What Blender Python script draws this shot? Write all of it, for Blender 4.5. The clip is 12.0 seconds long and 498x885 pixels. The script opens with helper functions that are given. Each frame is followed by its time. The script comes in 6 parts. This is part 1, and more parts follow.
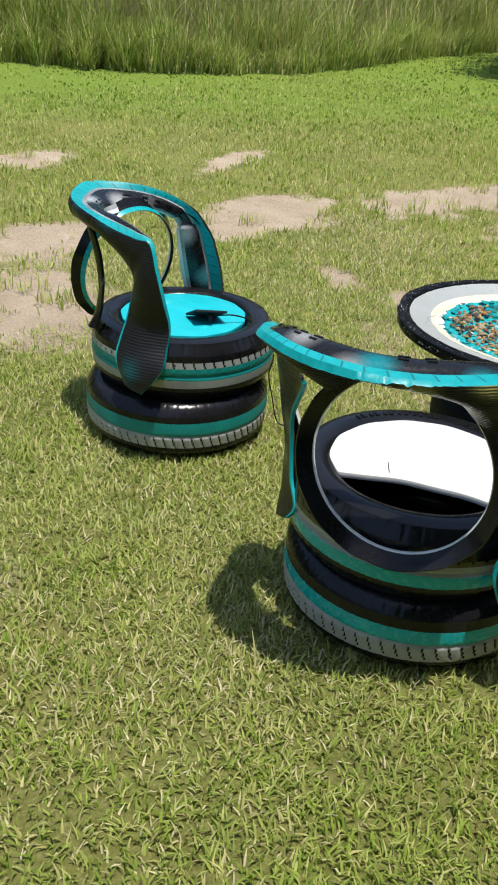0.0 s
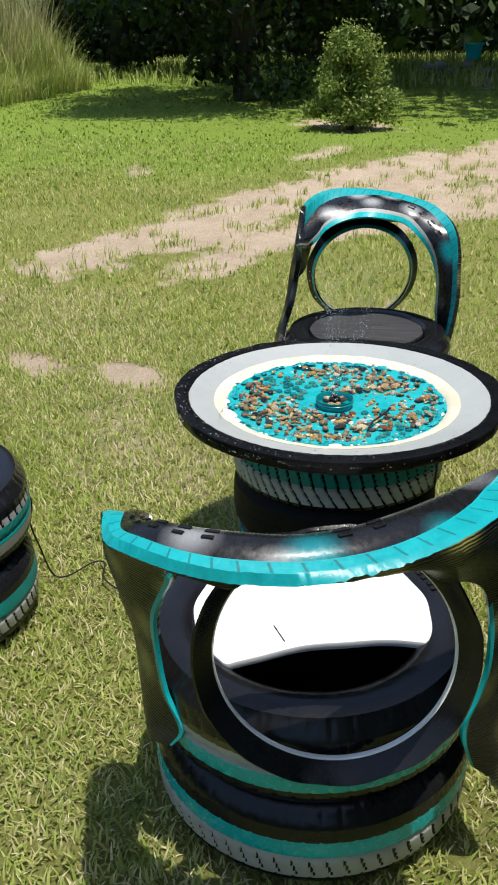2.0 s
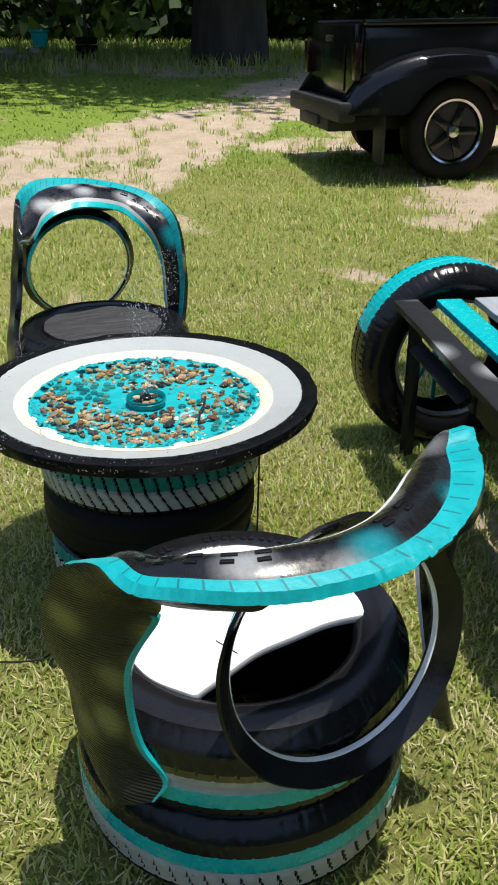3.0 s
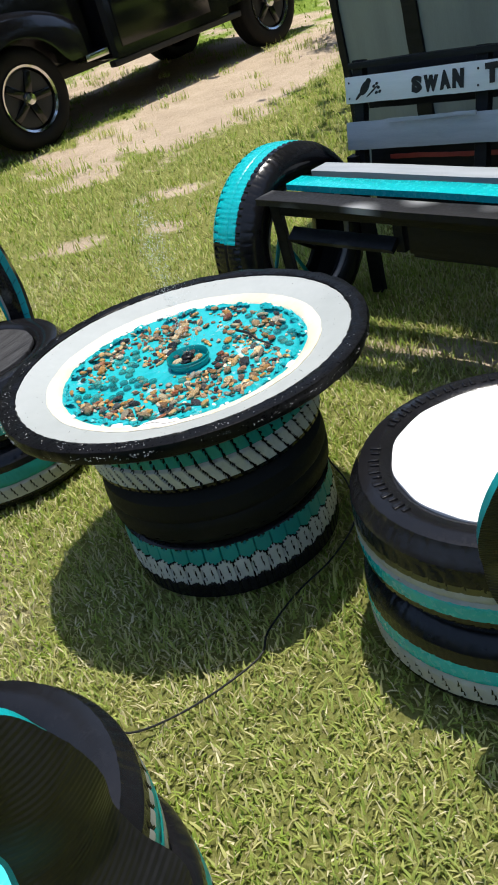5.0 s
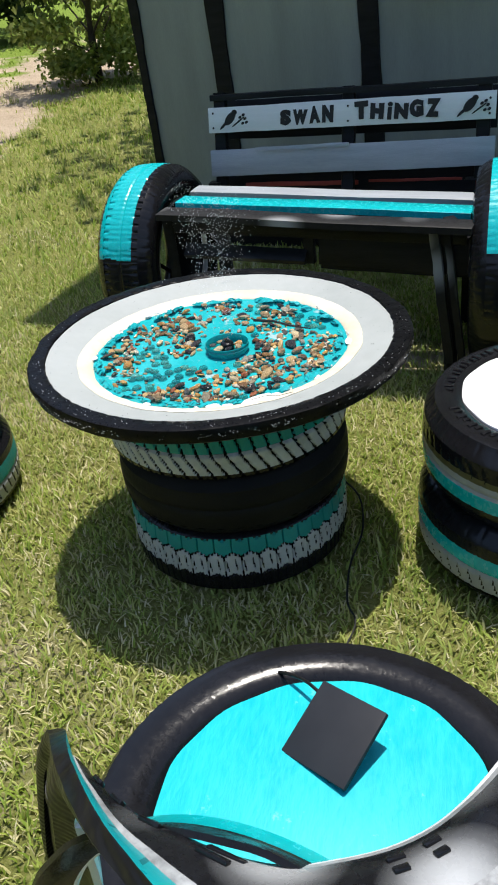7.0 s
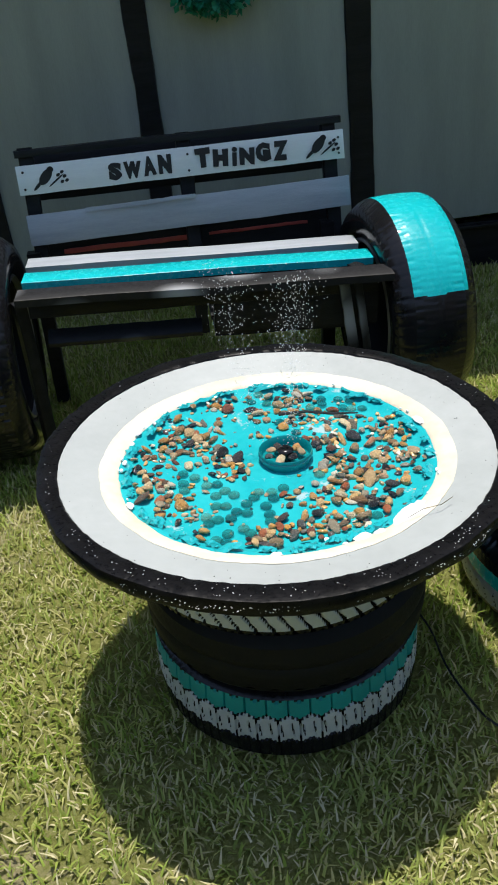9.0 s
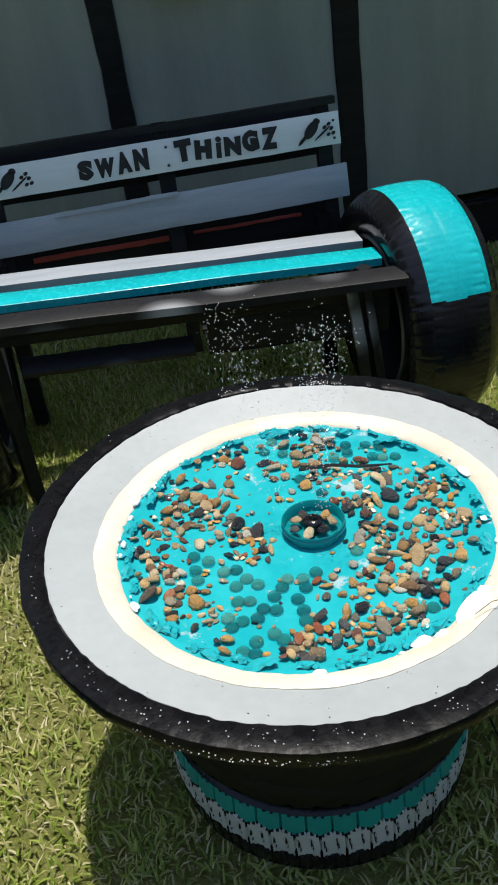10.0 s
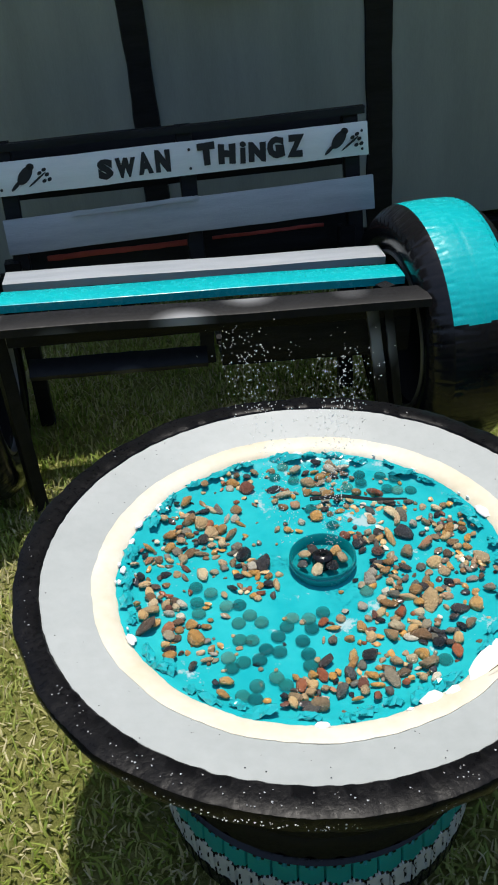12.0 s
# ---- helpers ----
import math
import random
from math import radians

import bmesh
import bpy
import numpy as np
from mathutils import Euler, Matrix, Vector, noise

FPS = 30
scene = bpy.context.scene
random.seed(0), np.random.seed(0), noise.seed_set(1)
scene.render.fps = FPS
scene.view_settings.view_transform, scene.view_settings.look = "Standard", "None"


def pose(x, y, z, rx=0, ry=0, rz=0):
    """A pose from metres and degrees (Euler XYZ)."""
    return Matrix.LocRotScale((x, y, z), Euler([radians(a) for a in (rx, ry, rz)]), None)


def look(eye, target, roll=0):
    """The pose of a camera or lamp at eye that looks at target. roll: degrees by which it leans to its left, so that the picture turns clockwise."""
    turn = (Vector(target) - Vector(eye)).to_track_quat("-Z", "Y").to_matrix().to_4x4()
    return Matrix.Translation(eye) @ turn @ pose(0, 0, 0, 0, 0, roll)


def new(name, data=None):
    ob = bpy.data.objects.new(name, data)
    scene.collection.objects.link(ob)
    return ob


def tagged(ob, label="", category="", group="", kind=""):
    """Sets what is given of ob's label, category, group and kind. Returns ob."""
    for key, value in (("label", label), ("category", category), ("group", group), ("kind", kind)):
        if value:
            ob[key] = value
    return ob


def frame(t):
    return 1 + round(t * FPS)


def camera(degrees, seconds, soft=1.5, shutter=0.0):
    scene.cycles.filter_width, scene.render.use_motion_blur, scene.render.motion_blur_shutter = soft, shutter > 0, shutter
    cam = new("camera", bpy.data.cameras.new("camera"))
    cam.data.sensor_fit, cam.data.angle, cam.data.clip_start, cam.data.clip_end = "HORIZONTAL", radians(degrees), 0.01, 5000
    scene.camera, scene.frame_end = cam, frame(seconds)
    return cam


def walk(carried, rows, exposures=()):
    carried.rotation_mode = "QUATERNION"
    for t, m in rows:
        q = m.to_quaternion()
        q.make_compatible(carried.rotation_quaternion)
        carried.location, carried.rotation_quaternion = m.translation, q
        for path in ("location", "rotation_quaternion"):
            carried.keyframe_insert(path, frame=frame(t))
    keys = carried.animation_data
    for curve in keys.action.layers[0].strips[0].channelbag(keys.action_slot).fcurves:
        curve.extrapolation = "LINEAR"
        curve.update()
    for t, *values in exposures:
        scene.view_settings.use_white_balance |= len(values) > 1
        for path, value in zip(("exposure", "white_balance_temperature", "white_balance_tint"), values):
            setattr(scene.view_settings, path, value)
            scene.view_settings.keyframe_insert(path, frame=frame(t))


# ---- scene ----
cam = camera(32.81, 12.0, soft=1.9, shutter=0.0)
PATH = [
    (0.0, (2.417, 1.009, 1.397), (1.107, -0.171, 0.454), 3.83),
    (0.5, (2.428, 0.958, 1.390), (1.153, -0.258, 0.443), 3.62),
    (1.0, (2.386, 0.770, 1.388), (0.918, -0.216, 0.454), 1.61),
    (1.5, (2.253, 0.577, 1.371), (0.647, -0.194, 0.463), -1.34),
    (2.0, (2.101, 0.405, 1.403), (0.375, -0.136, 0.548), -1.14),
    (2.5, (2.050, 0.137, 1.380), (0.244, 0.004, 0.532), 0.74),
    (2.7, (2.054, 0.036, 1.388), (0.251, 0.103, 0.526), 0.79),
    (4.3, (1.744, -0.751, 1.361), (0.263, 0.220, 0.430), -7.69),
    (4.5, (1.699, -0.843, 1.363), (0.245, 0.143, 0.406), -10.85),
    (5.0, (1.507, -1.056, 1.321), (0.142, 0.004, 0.315), -16.38),
    (5.5, (1.342, -1.315, 1.332), (0.121, -0.073, 0.350), -12.85),
    (6.0, (1.198, -1.585, 1.351), (0.126, -0.225, 0.351), -9.41),
    (6.5, (0.966, -1.661, 1.330), (0.090, -0.175, 0.318), -7.71),
    (6.7, (0.883, -1.665, 1.337), (0.098, -0.135, 0.316), -7.07),
    (8.3, (0.122, -1.495, 1.287), (-0.058, 0.239, 0.307), -6.89),
    (8.5, (0.041, -1.450, 1.311), (-0.008, 0.294, 0.332), -5.48),
    (9.0, (-0.177, -1.343, 1.358), (-0.011, 0.369, 0.337), -4.65),
    (9.5, (-0.252, -1.207, 1.375), (-0.053, 0.475, 0.311), -6.05),
    (10.0, (-0.190, -1.032, 1.378), (0.009, 0.629, 0.283), -6.89),
    (10.5, (-0.155, -0.967, 1.382), (0.113, 0.666, 0.259), -6.13),
    (11.0, (-0.161, -0.958, 1.381), (0.125, 0.672, 0.258), -4.58),
    (11.5, (-0.183, -0.949, 1.387), (0.078, 0.684, 0.262), -3.19),
    (12.0, (-0.185, -0.956, 1.385), (-0.001, 0.704, 0.285), -4.08),
]
walk(cam, [(t, look(e, a, r)) for t, e, a, r in PATH],
     exposures=[(0.0, 0.18), (0.5, 0.27), (1.0, 0.25), (2.0, 0.20), (2.7, 0.26), (4.5, 0.36), (6.7, 0.34), (8.5, 0.29), (9.0, 0.28), (10.0, 0.13), (12.0, 0.05)])

# ---- daylight: a high sun a little behind the shed, clear summer sky ----
SUN_EL, SUN_AZ = radians(80.5), radians(8.0)     # azimuth from +y towards +x
world = bpy.data.worlds.new("world")
scene.world = world
world.use_nodes = True
sky = world.node_tree.nodes.new("ShaderNodeTexSky")
sky.sky_type = "NISHITA"
sky.sun_disc = False
sky.sun_elevation = SUN_EL
sky.sun_rotation = SUN_AZ
background = world.node_tree.nodes["Background"]
background.inputs[1].default_value = 0.15
world.node_tree.links.new(sky.outputs[0], background.inputs[0])
sun = new("sun", bpy.data.lights.new("sun", "SUN"))
sun.data.energy, sun.data.angle, sun.data.color = 4.15, radians(0.53), (1.0, 0.95, 0.87)
way = Vector((math.sin(SUN_AZ) * math.cos(SUN_EL), math.cos(SUN_AZ) * math.cos(SUN_EL), math.sin(SUN_EL)))
sun.matrix_world = look(way * 50, (0, 0, 0))


# ---- materials ----
def nodes_of(name):
    m = bpy.data.materials.new(name)
    m.use_nodes = True
    t = m.node_tree
    return m, t, t.nodes["Principled BSDF"]


def ramp(t, fac, stops):
    r = t.nodes.new("ShaderNodeValToRGB")
    while len(r.color_ramp.elements) < len(stops):
        r.color_ramp.elements.new(0.5)
    for e, (p, c) in zip(r.color_ramp.elements, stops):
        e.position, e.color = p, (*c, 1) if len(c) == 3 else (c[0], c[0], c[0], 1)
    t.links.new(fac, r.inputs[0])
    return r.outputs[0]


def noise_tex(t, scale, detail=4.0, rough=0.6, coords="Object", stretch=None):
    c = t.nodes.new("ShaderNodeTexCoord")
    n = t.nodes.new("ShaderNodeTexNoise")
    n.inputs["Scale"].default_value, n.inputs["Detail"].default_value, n.inputs["Roughness"].default_value = scale, detail, rough
    src = c.outputs[coords]
    if stretch:
        mp = t.nodes.new("ShaderNodeMapping")
        mp.inputs["Scale"].default_value = stretch
        t.links.new(src, mp.inputs[0])
        src = mp.outputs[0]
    t.links.new(src, n.inputs["Vector"])
    return n.outputs["Fac"]


def mix(t, fac, a, b, how="MIX"):
    n = t.nodes.new("ShaderNodeMix")
    n.data_type, n.blend_type = "RGBA", how
    for k, v in ((0, fac), (6, a), (7, b)):
        if isinstance(v, (tuple, list)):
            n.inputs[k].default_value = (*v, 1)
        elif isinstance(v, (int, float)):
            n.inputs[k].default_value = v
        else:
            t.links.new(v, n.inputs[k])
    return n.outputs[2]


def bump(t, bsdf, height, strength, distance):
    b = t.nodes.new("ShaderNodeBump")
    b.inputs["Strength"].default_value, b.inputs["Distance"].default_value = strength, distance
    t.links.new(height, b.inputs["Height"])
    t.links.new(b.outputs[0], bsdf.inputs["Normal"])


def surface(name, dark, light, scale=8.0, rough=(0.4, 0.6), grain=60.0, relief=0.3, depth=0.002, metallic=0.0, stretch=None,
            wear=None, wear_at=0.62, spec=0.5):
    """Two-scale variation of colour and gloss, with fine relief; wear: a colour that shows through in patches."""
    m, t, b = nodes_of(name)
    big = noise_tex(t, scale, 4, 0.6, stretch=stretch)
    fine = noise_tex(t, grain, 5, 0.65, stretch=stretch)
    col = ramp(t, big, [(0.32, dark), (0.68, light)])
    col = mix(t, 0.35, col, ramp(t, fine, [(0.3, dark), (0.7, light)]))
    if wear:
        k = ramp(t, noise_tex(t, scale * 2.3, 6, 0.75), [(wear_at, (0,)), (wear_at + 0.05, (1,))])
        col = mix(t, k, col, wear)
    t.links.new(col, b.inputs["Base Color"])
    t.links.new(ramp(t, fine, [(0.3, (rough[0],)), (0.7, (rough[1],))]), b.inputs["Roughness"])
    b.inputs["Metallic"].default_value = metallic
    b.inputs["Specular IOR Level"].default_value = spec
    bump(t, b, fine, relief, depth)
    return m


def spotted(name, base, spots, scale, rough, ribs=0.0, spec=0.5):
    """Black paint with soft spots of other colours: overspray on tyres, painted sun dapples on boards."""
    m, t, b = nodes_of(name)
    c = t.nodes.new("ShaderNodeTexCoord")
    col = ramp(t, noise_tex(t, 30, 4), [(0.3, base), (0.7, tuple(v * 1.6 for v in base))])
    for i, (sc, colour, reach) in enumerate(spots):
        v = t.nodes.new("ShaderNodeTexVoronoi")
        v.inputs["Scale"].default_value = sc
        v.inputs["Randomness"].default_value = 0.8
        mp = t.nodes.new("ShaderNodeMapping")
        mp.inputs["Location"].default_value = (0.37 * i, 0.21 * i + 0.05, 0.13 * i)
        t.links.new(c.outputs["Object"], mp.inputs[0])
        t.links.new(mp.outputs[0], v.inputs["Vector"])
        col = mix(t, ramp(t, v.outputs["Distance"], [(0.0, (0.85,)), (reach * 0.45, (0.5,)), (reach * 0.75, (0.14,)), (reach, (0,))]), col, colour)
    t.links.new(col, b.inputs["Base Color"])
    fine = noise_tex(t, 90, 4, 0.6)
    t.links.new(ramp(t, fine, [(0.3, (rough[0],)), (0.7, (rough[1],))]), b.inputs["Roughness"])
    h = fine
    if ribs:
        w = t.nodes.new("ShaderNodeTexWave")
        w.inputs["Scale"].default_value, w.inputs["Distortion"].default_value = ribs, 0.6
        w.bands_direction = "Z"
        t.links.new(c.outputs["Object"], w.inputs["Vector"])
        h = w.outputs["Fac"]
    b.inputs["Specular IOR Level"].default_value = spec
    bump(t, b, h, (0.55 if ribs > 50 else 0.28) if ribs else 0.2, 0.0026 if ribs else 0.0015)
    return m


TEAL_D, TEAL_L = (0.0, 0.39, 0.43), (0.006, 0.51, 0.53)
GREEN_D, GREEN_L = (0.0, 0.22, 0.21), (0.004, 0.32, 0.30)
M_BLACK = surface("black_tyre_paint", (0.006, 0.006, 0.007), (0.014, 0.014, 0.016), 6, (0.10, 0.24), 110, 0.30, 0.0014, spec=0.32)
M_RUBBER = surface("bare_black_rubber", (0.005, 0.005, 0.005), (0.011, 0.011, 0.010), 6, (0.55, 0.75), 140, 0.3, 0.001, spec=0.2)
M_TEAL = surface("teal_gloss_paint", TEAL_D, TEAL_L, 7, (0.16, 0.34), 55, 0.3, 0.002)
M_COLLAR = surface("worn_teal_tread_paint", (0.0, 0.29, 0.32), (0.006, 0.43, 0.46), 14, (0.25, 0.45), 90, 0.4, 0.002, wear=(0.005, 0.10, 0.11), wear_at=0.68)
# darker teal painted for the shade in tread grooves that have no depth
M_GROOVE_SHADE = surface("teal_tread_groove_shade", (0.0, 0.13, 0.145), (0.003, 0.20, 0.215), 14, (0.4, 0.6), 90, 0.3, 0.001)
M_GREEN = surface("sea_green_tread_paint", GREEN_D, GREEN_L, 9, (0.4, 0.6), 80, 0.3, 0.002, wear=(0.02, 0.03, 0.03), wear_at=0.66)
M_SILVER = surface("silver_grey_tread_paint", (0.30, 0.31, 0.31), (0.46, 0.47, 0.46), 9, (0.35, 0.6), 90, 0.35, 0.002, wear=(0.05, 0.05, 0.05), wear_at=0.66)
M_OLIVE = surface("olive_gold_overspray", (0.05, 0.045, 0.012), (0.16, 0.14, 0.05), 9, (0.4, 0.6), 90, 0.35, 0.002, wear=(0.02, 0.02, 0.02), wear_at=0.6)
M_WHITE = surface("white_gloss_paint", (0.78, 0.78, 0.77), (0.86, 0.86, 0.85), 5, (0.35, 0.55), 60, 0.2, 0.001)
M_BLOCKWHITE = surface("white_tread_paint", (0.42, 0.44, 0.44), (0.60, 0.62, 0.62), 12, (0.4, 0.6), 90, 0.4, 0.002, wear=(0.06, 0.06, 0.06), wear_at=0.68)
M_SIDE = spotted("black_sidewall_with_overspray", (0.007, 0.007, 0.008), [(7.5, (0.62, 0.64, 0.65), 0.44), (4.6, (0.0, 0.36, 0.42), 0.27)], 7, (0.18, 0.36), spec=0.4)
M_SPRAY = surface("silver_overspray_on_black", (0.05, 0.052, 0.055), (0.62, 0.64, 0.65), 5, (0.3, 0.5), 120, 0.25, 0.0012)
M_LINER = spotted("ribbed_black_inner_liner", (0.009, 0.009, 0.007), [(10.5, (0.38, 0.36, 0.12), 0.54)], 7, (0.26, 0.42), ribs=52.0, spec=0.4)
M_LINER_DARK = spotted("black_inner_liner", (0.008, 0.008, 0.008), [(4.5, (0.0, 0.13, 0.15), 0.28)], 7, (0.30, 0.5), ribs=36.0, spec=0.35)
M_SEAT_TEAL = surface("teal_painted_plywood", (0.0, 0.44, 0.52), (0.01, 0.55, 0.62), 5, (0.35, 0.6), 40, 0.35, 0.002, stretch=(1, 4, 1), wear=(0.12, 0.62, 0.68), wear_at=0.62)
M_SEAT_BLACK = surface("black_painted_boards", (0.005, 0.005, 0.006), (0.12, 0.12, 0.125), 9, (0.4, 0.7), 45, 1.0, 0.006, stretch=(12, 0.8, 1), spec=0.15)
M_GREY = surface("pale_grey_paint", (0.35, 0.375, 0.365), (0.44, 0.465, 0.455), 5, (0.35, 0.55), 60, 0.2, 0.001)
M_CREAM = surface("cream_white_paint", (0.66, 0.58, 0.42), (0.76, 0.72, 0.62), 9, (0.4, 0.6), 60, 0.3, 0.002)
# the grey wear flecks also stand in for glossy specks on the sealant
M_RIM = surface("thick_black_sealant", (0.003, 0.003, 0.0035), (0.008, 0.008, 0.009), 16, (0.22, 0.45), 120, 0.35, 0.002, wear=(0.16, 0.17, 0.17), wear_at=0.82, spec=0.10)
M_BASIN = surface("wet_teal_basin_paint", (0.005, 0.35, 0.39), (0.03, 0.48, 0.51), 6, (0.05, 0.20), 35, 0.25, 0.003, wear=(0.36, 0.52, 0.53), wear_at=0.60)
M_SLATBLACK = surface("weathered_black_board_paint", (0.006, 0.006, 0.007), (0.018, 0.019, 0.021), 5, (0.28, 0.55), 50, 0.5, 0.003, stretch=(1, 8, 8), spec=0.18)
# the soft pale spots are sunlight dapples put into the board colour
M_SLATDAPPLE = spotted("black_board_with_painted_sun_dapples", (0.010, 0.010, 0.011), [(4.6, (0.55, 0.56, 0.57), 0.40)], 7, (0.45, 0.65), spec=0.25)
M_SLATGREY = surface("blue_grey_board_paint", (0.28, 0.31, 0.34), (0.40, 0.43, 0.46), 4, (0.4, 0.6), 50, 0.35, 0.002, stretch=(1, 8, 8), wear=(0.36, 0.38, 0.40), wear_at=0.64)
M_BOARDWHITE = surface("white_board_paint", (0.68, 0.70, 0.69), (0.80, 0.81, 0.80), 4, (0.4, 0.6), 50, 0.3, 0.002, stretch=(1, 8, 8))
M_SHED = surface("dark_slate_panel_paint", (0.235, 0.265, 0.258), (0.34, 0.375, 0.365), 1.2, (0.5, 0.7), 35, 0.25, 0.002, stretch=(6, 6, 1))
M_INK = surface("matt_black_stencil_paint", (0.006, 0.006, 0.006), (0.014, 0.014, 0.014), 20, (0.5, 0.7), 90, 0.2, 0.001)
M_CABLE = surface("black_cable_sheath", (0.008, 0.008, 0.008), (0.015, 0.015, 0.015), 20, (0.4, 0.5), 90, 0.1, 0.0005)


# ---- mesh tools ----
class Shape:
    def __init__(self):
        self.v, self.f, self.m = [], [], []

    def add(self, verts, faces, mat=0):
        o = len(self.v)
        self.v.extend([tuple(p) for p in verts])
        self.f.extend([tuple(i + o for i in q) for q in faces])
        self.m.extend(mat if isinstance(mat, list) else [mat] * len(faces))
        return self

    def box(self, lo, hi, bevel=0.004, mat=0, turn=None):
        """A box with bevelled edges."""
        bm = bmesh.new()
        bmesh.ops.create_cube(bm, size=1.0)
        c, s = [(a + b) / 2 for a, b in zip(lo, hi)], [b - a for a, b in zip(lo, hi)]
        bmesh.ops.scale(bm, vec=s, verts=bm.verts)
        if bevel:
            bmesh.ops.bevel(bm, geom=bm.edges[:], offset=min(bevel, min(s) * 0.4), segments=2, affect="EDGES", profile=0.5)
        if turn is not None:
            bmesh.ops.transform(bm, matrix=turn, verts=bm.verts)
        bmesh.ops.translate(bm, vec=c, verts=bm.verts)
        bm.verts.index_update()
        self.add([p.co[:] for p in bm.verts], [[q.index for q in f.verts] for f in bm.faces], mat)
        bm.free()
        return self

    def tube(self, points, radius, sides=8, mat=0, cap=True):
        pts = [Vector(p) for p in points]
        rad = radius if isinstance(radius, (list, tuple)) else [radius] * len(pts)
        vs, fs, up = [], [], Vector((0.13, 0.21, 1)).normalized()
        for i, p in enumerate(pts):
            d = (pts[min(i + 1, len(pts) - 1)] - pts[max(i - 1, 0)]).normalized()
            a = d.cross(up)
            if a.length < 0.05:
                a = d.cross(Vector((1, 0, 0)))
            a.normalize()
            b = d.cross(a)
            for k in range(sides):
                w = 2 * math.pi * k / sides
                vs.append(p + (a * math.cos(w) + b * math.sin(w)) * rad[i])
        n = len(pts)
        for i in range(n - 1):
            for k in range(sides):
                k2 = (k + 1) % sides
                fs.append((i * sides + k, (i + 1) * sides + k, (i + 1) * sides + k2, i * sides + k2))
        if cap:
            fs.append(tuple(range(sides)))
            fs.append(tuple(range((n - 1) * sides, n * sides))[::-1])
        return self.add(vs, fs, mat)

    def lathe(self, profile, seg=64, mat=0, closed=False, wobble=None, mats=None):
        """Turns (radius, height) points about the z axis."""
        vs, fs, ms = [], [], []
        n = len(profile)
        for r, z in profile:
            for k in range(seg):
                a = 2 * math.pi * k / seg
                d = wobble(a, r, z) if wobble else (0.0, 0.0)
                vs.append(((r + d[0]) * math.cos(a), (r + d[0]) * math.sin(a), z + d[1]))
        for i in range(n if closed else n - 1):
            j = (i + 1) % n
            for k in range(seg):
                k2 = (k + 1) % seg
                fs.append((i * seg + k, i * seg + k2, j * seg + k2, j * seg + k))
                ms.append(mats[i] if mats else mat)
        return self.add(vs, fs, ms)

    def mesh(self, name, mats, smooth=True):
        me = bpy.data.meshes.new(name)
        me.from_pydata(self.v, [], self.f)
        for m in mats:
            me.materials.append(m)
        me.polygons.foreach_set("material_index", self.m)
        me.polygons.foreach_set("use_smooth", [smooth] * len(self.f))
        if smooth:
            me.set_sharp_from_angle(angle=radians(40))
        me.update()
        return me


def part(name, shape, mats, parent=None, label="", m=None, smooth=True):
    mats = mats if isinstance(mats, (list, tuple)) else [mats]
    me = shape if isinstance(shape, bpy.types.Mesh) else shape.mesh(name, mats, smooth)
    ob = new(name, me)
    if parent:
        ob.parent = parent
    if m is not None:
        ob.matrix_basis = m
    return tagged(ob, label)


def thing(name, label, category, m=None, group="", kind=""):
    ob = new(name)
    ob.empty_display_size = 0.1
    if m is not None:
        ob.matrix_basis = m
    return tagged(ob, label, category, group, kind)


def raw_mesh(name, verts, quads, mats, index=None, smooth=False):
    """A mesh from arrays: verts (n, 3), quads (m, 4) or triangles (m, 3)."""
    me = bpy.data.meshes.new(name)
    k = quads.shape[1]
    me.vertices.add(len(verts))
    me.vertices.foreach_set("co", np.ascontiguousarray(verts, dtype=np.float32).ravel())
    me.loops.add(quads.size)
    me.loops.foreach_set("vertex_index", np.ascontiguousarray(quads, dtype=np.int32).ravel())
    me.polygons.add(len(quads))
    me.polygons.foreach_set("loop_start", np.arange(0, quads.size, k, dtype=np.int32))
    for m in mats:
        me.materials.append(m)
    if index is not None:
        me.polygons.foreach_set("material_index", np.ascontiguousarray(index, dtype=np.int32))
    me.polygons.foreach_set("use_smooth", np.full(len(quads), smooth, dtype=bool))
    me.update(calc_edges=True)
    return me


def ground_z(x, y):
    """The lawn is level round the table and rises gently away from it."""
    r = np.minimum(np.hypot(x, y), 24.0)
    return 0.036 * (np.sqrt(np.maximum(r - 2, 0) ** 2 + 1) - 1)

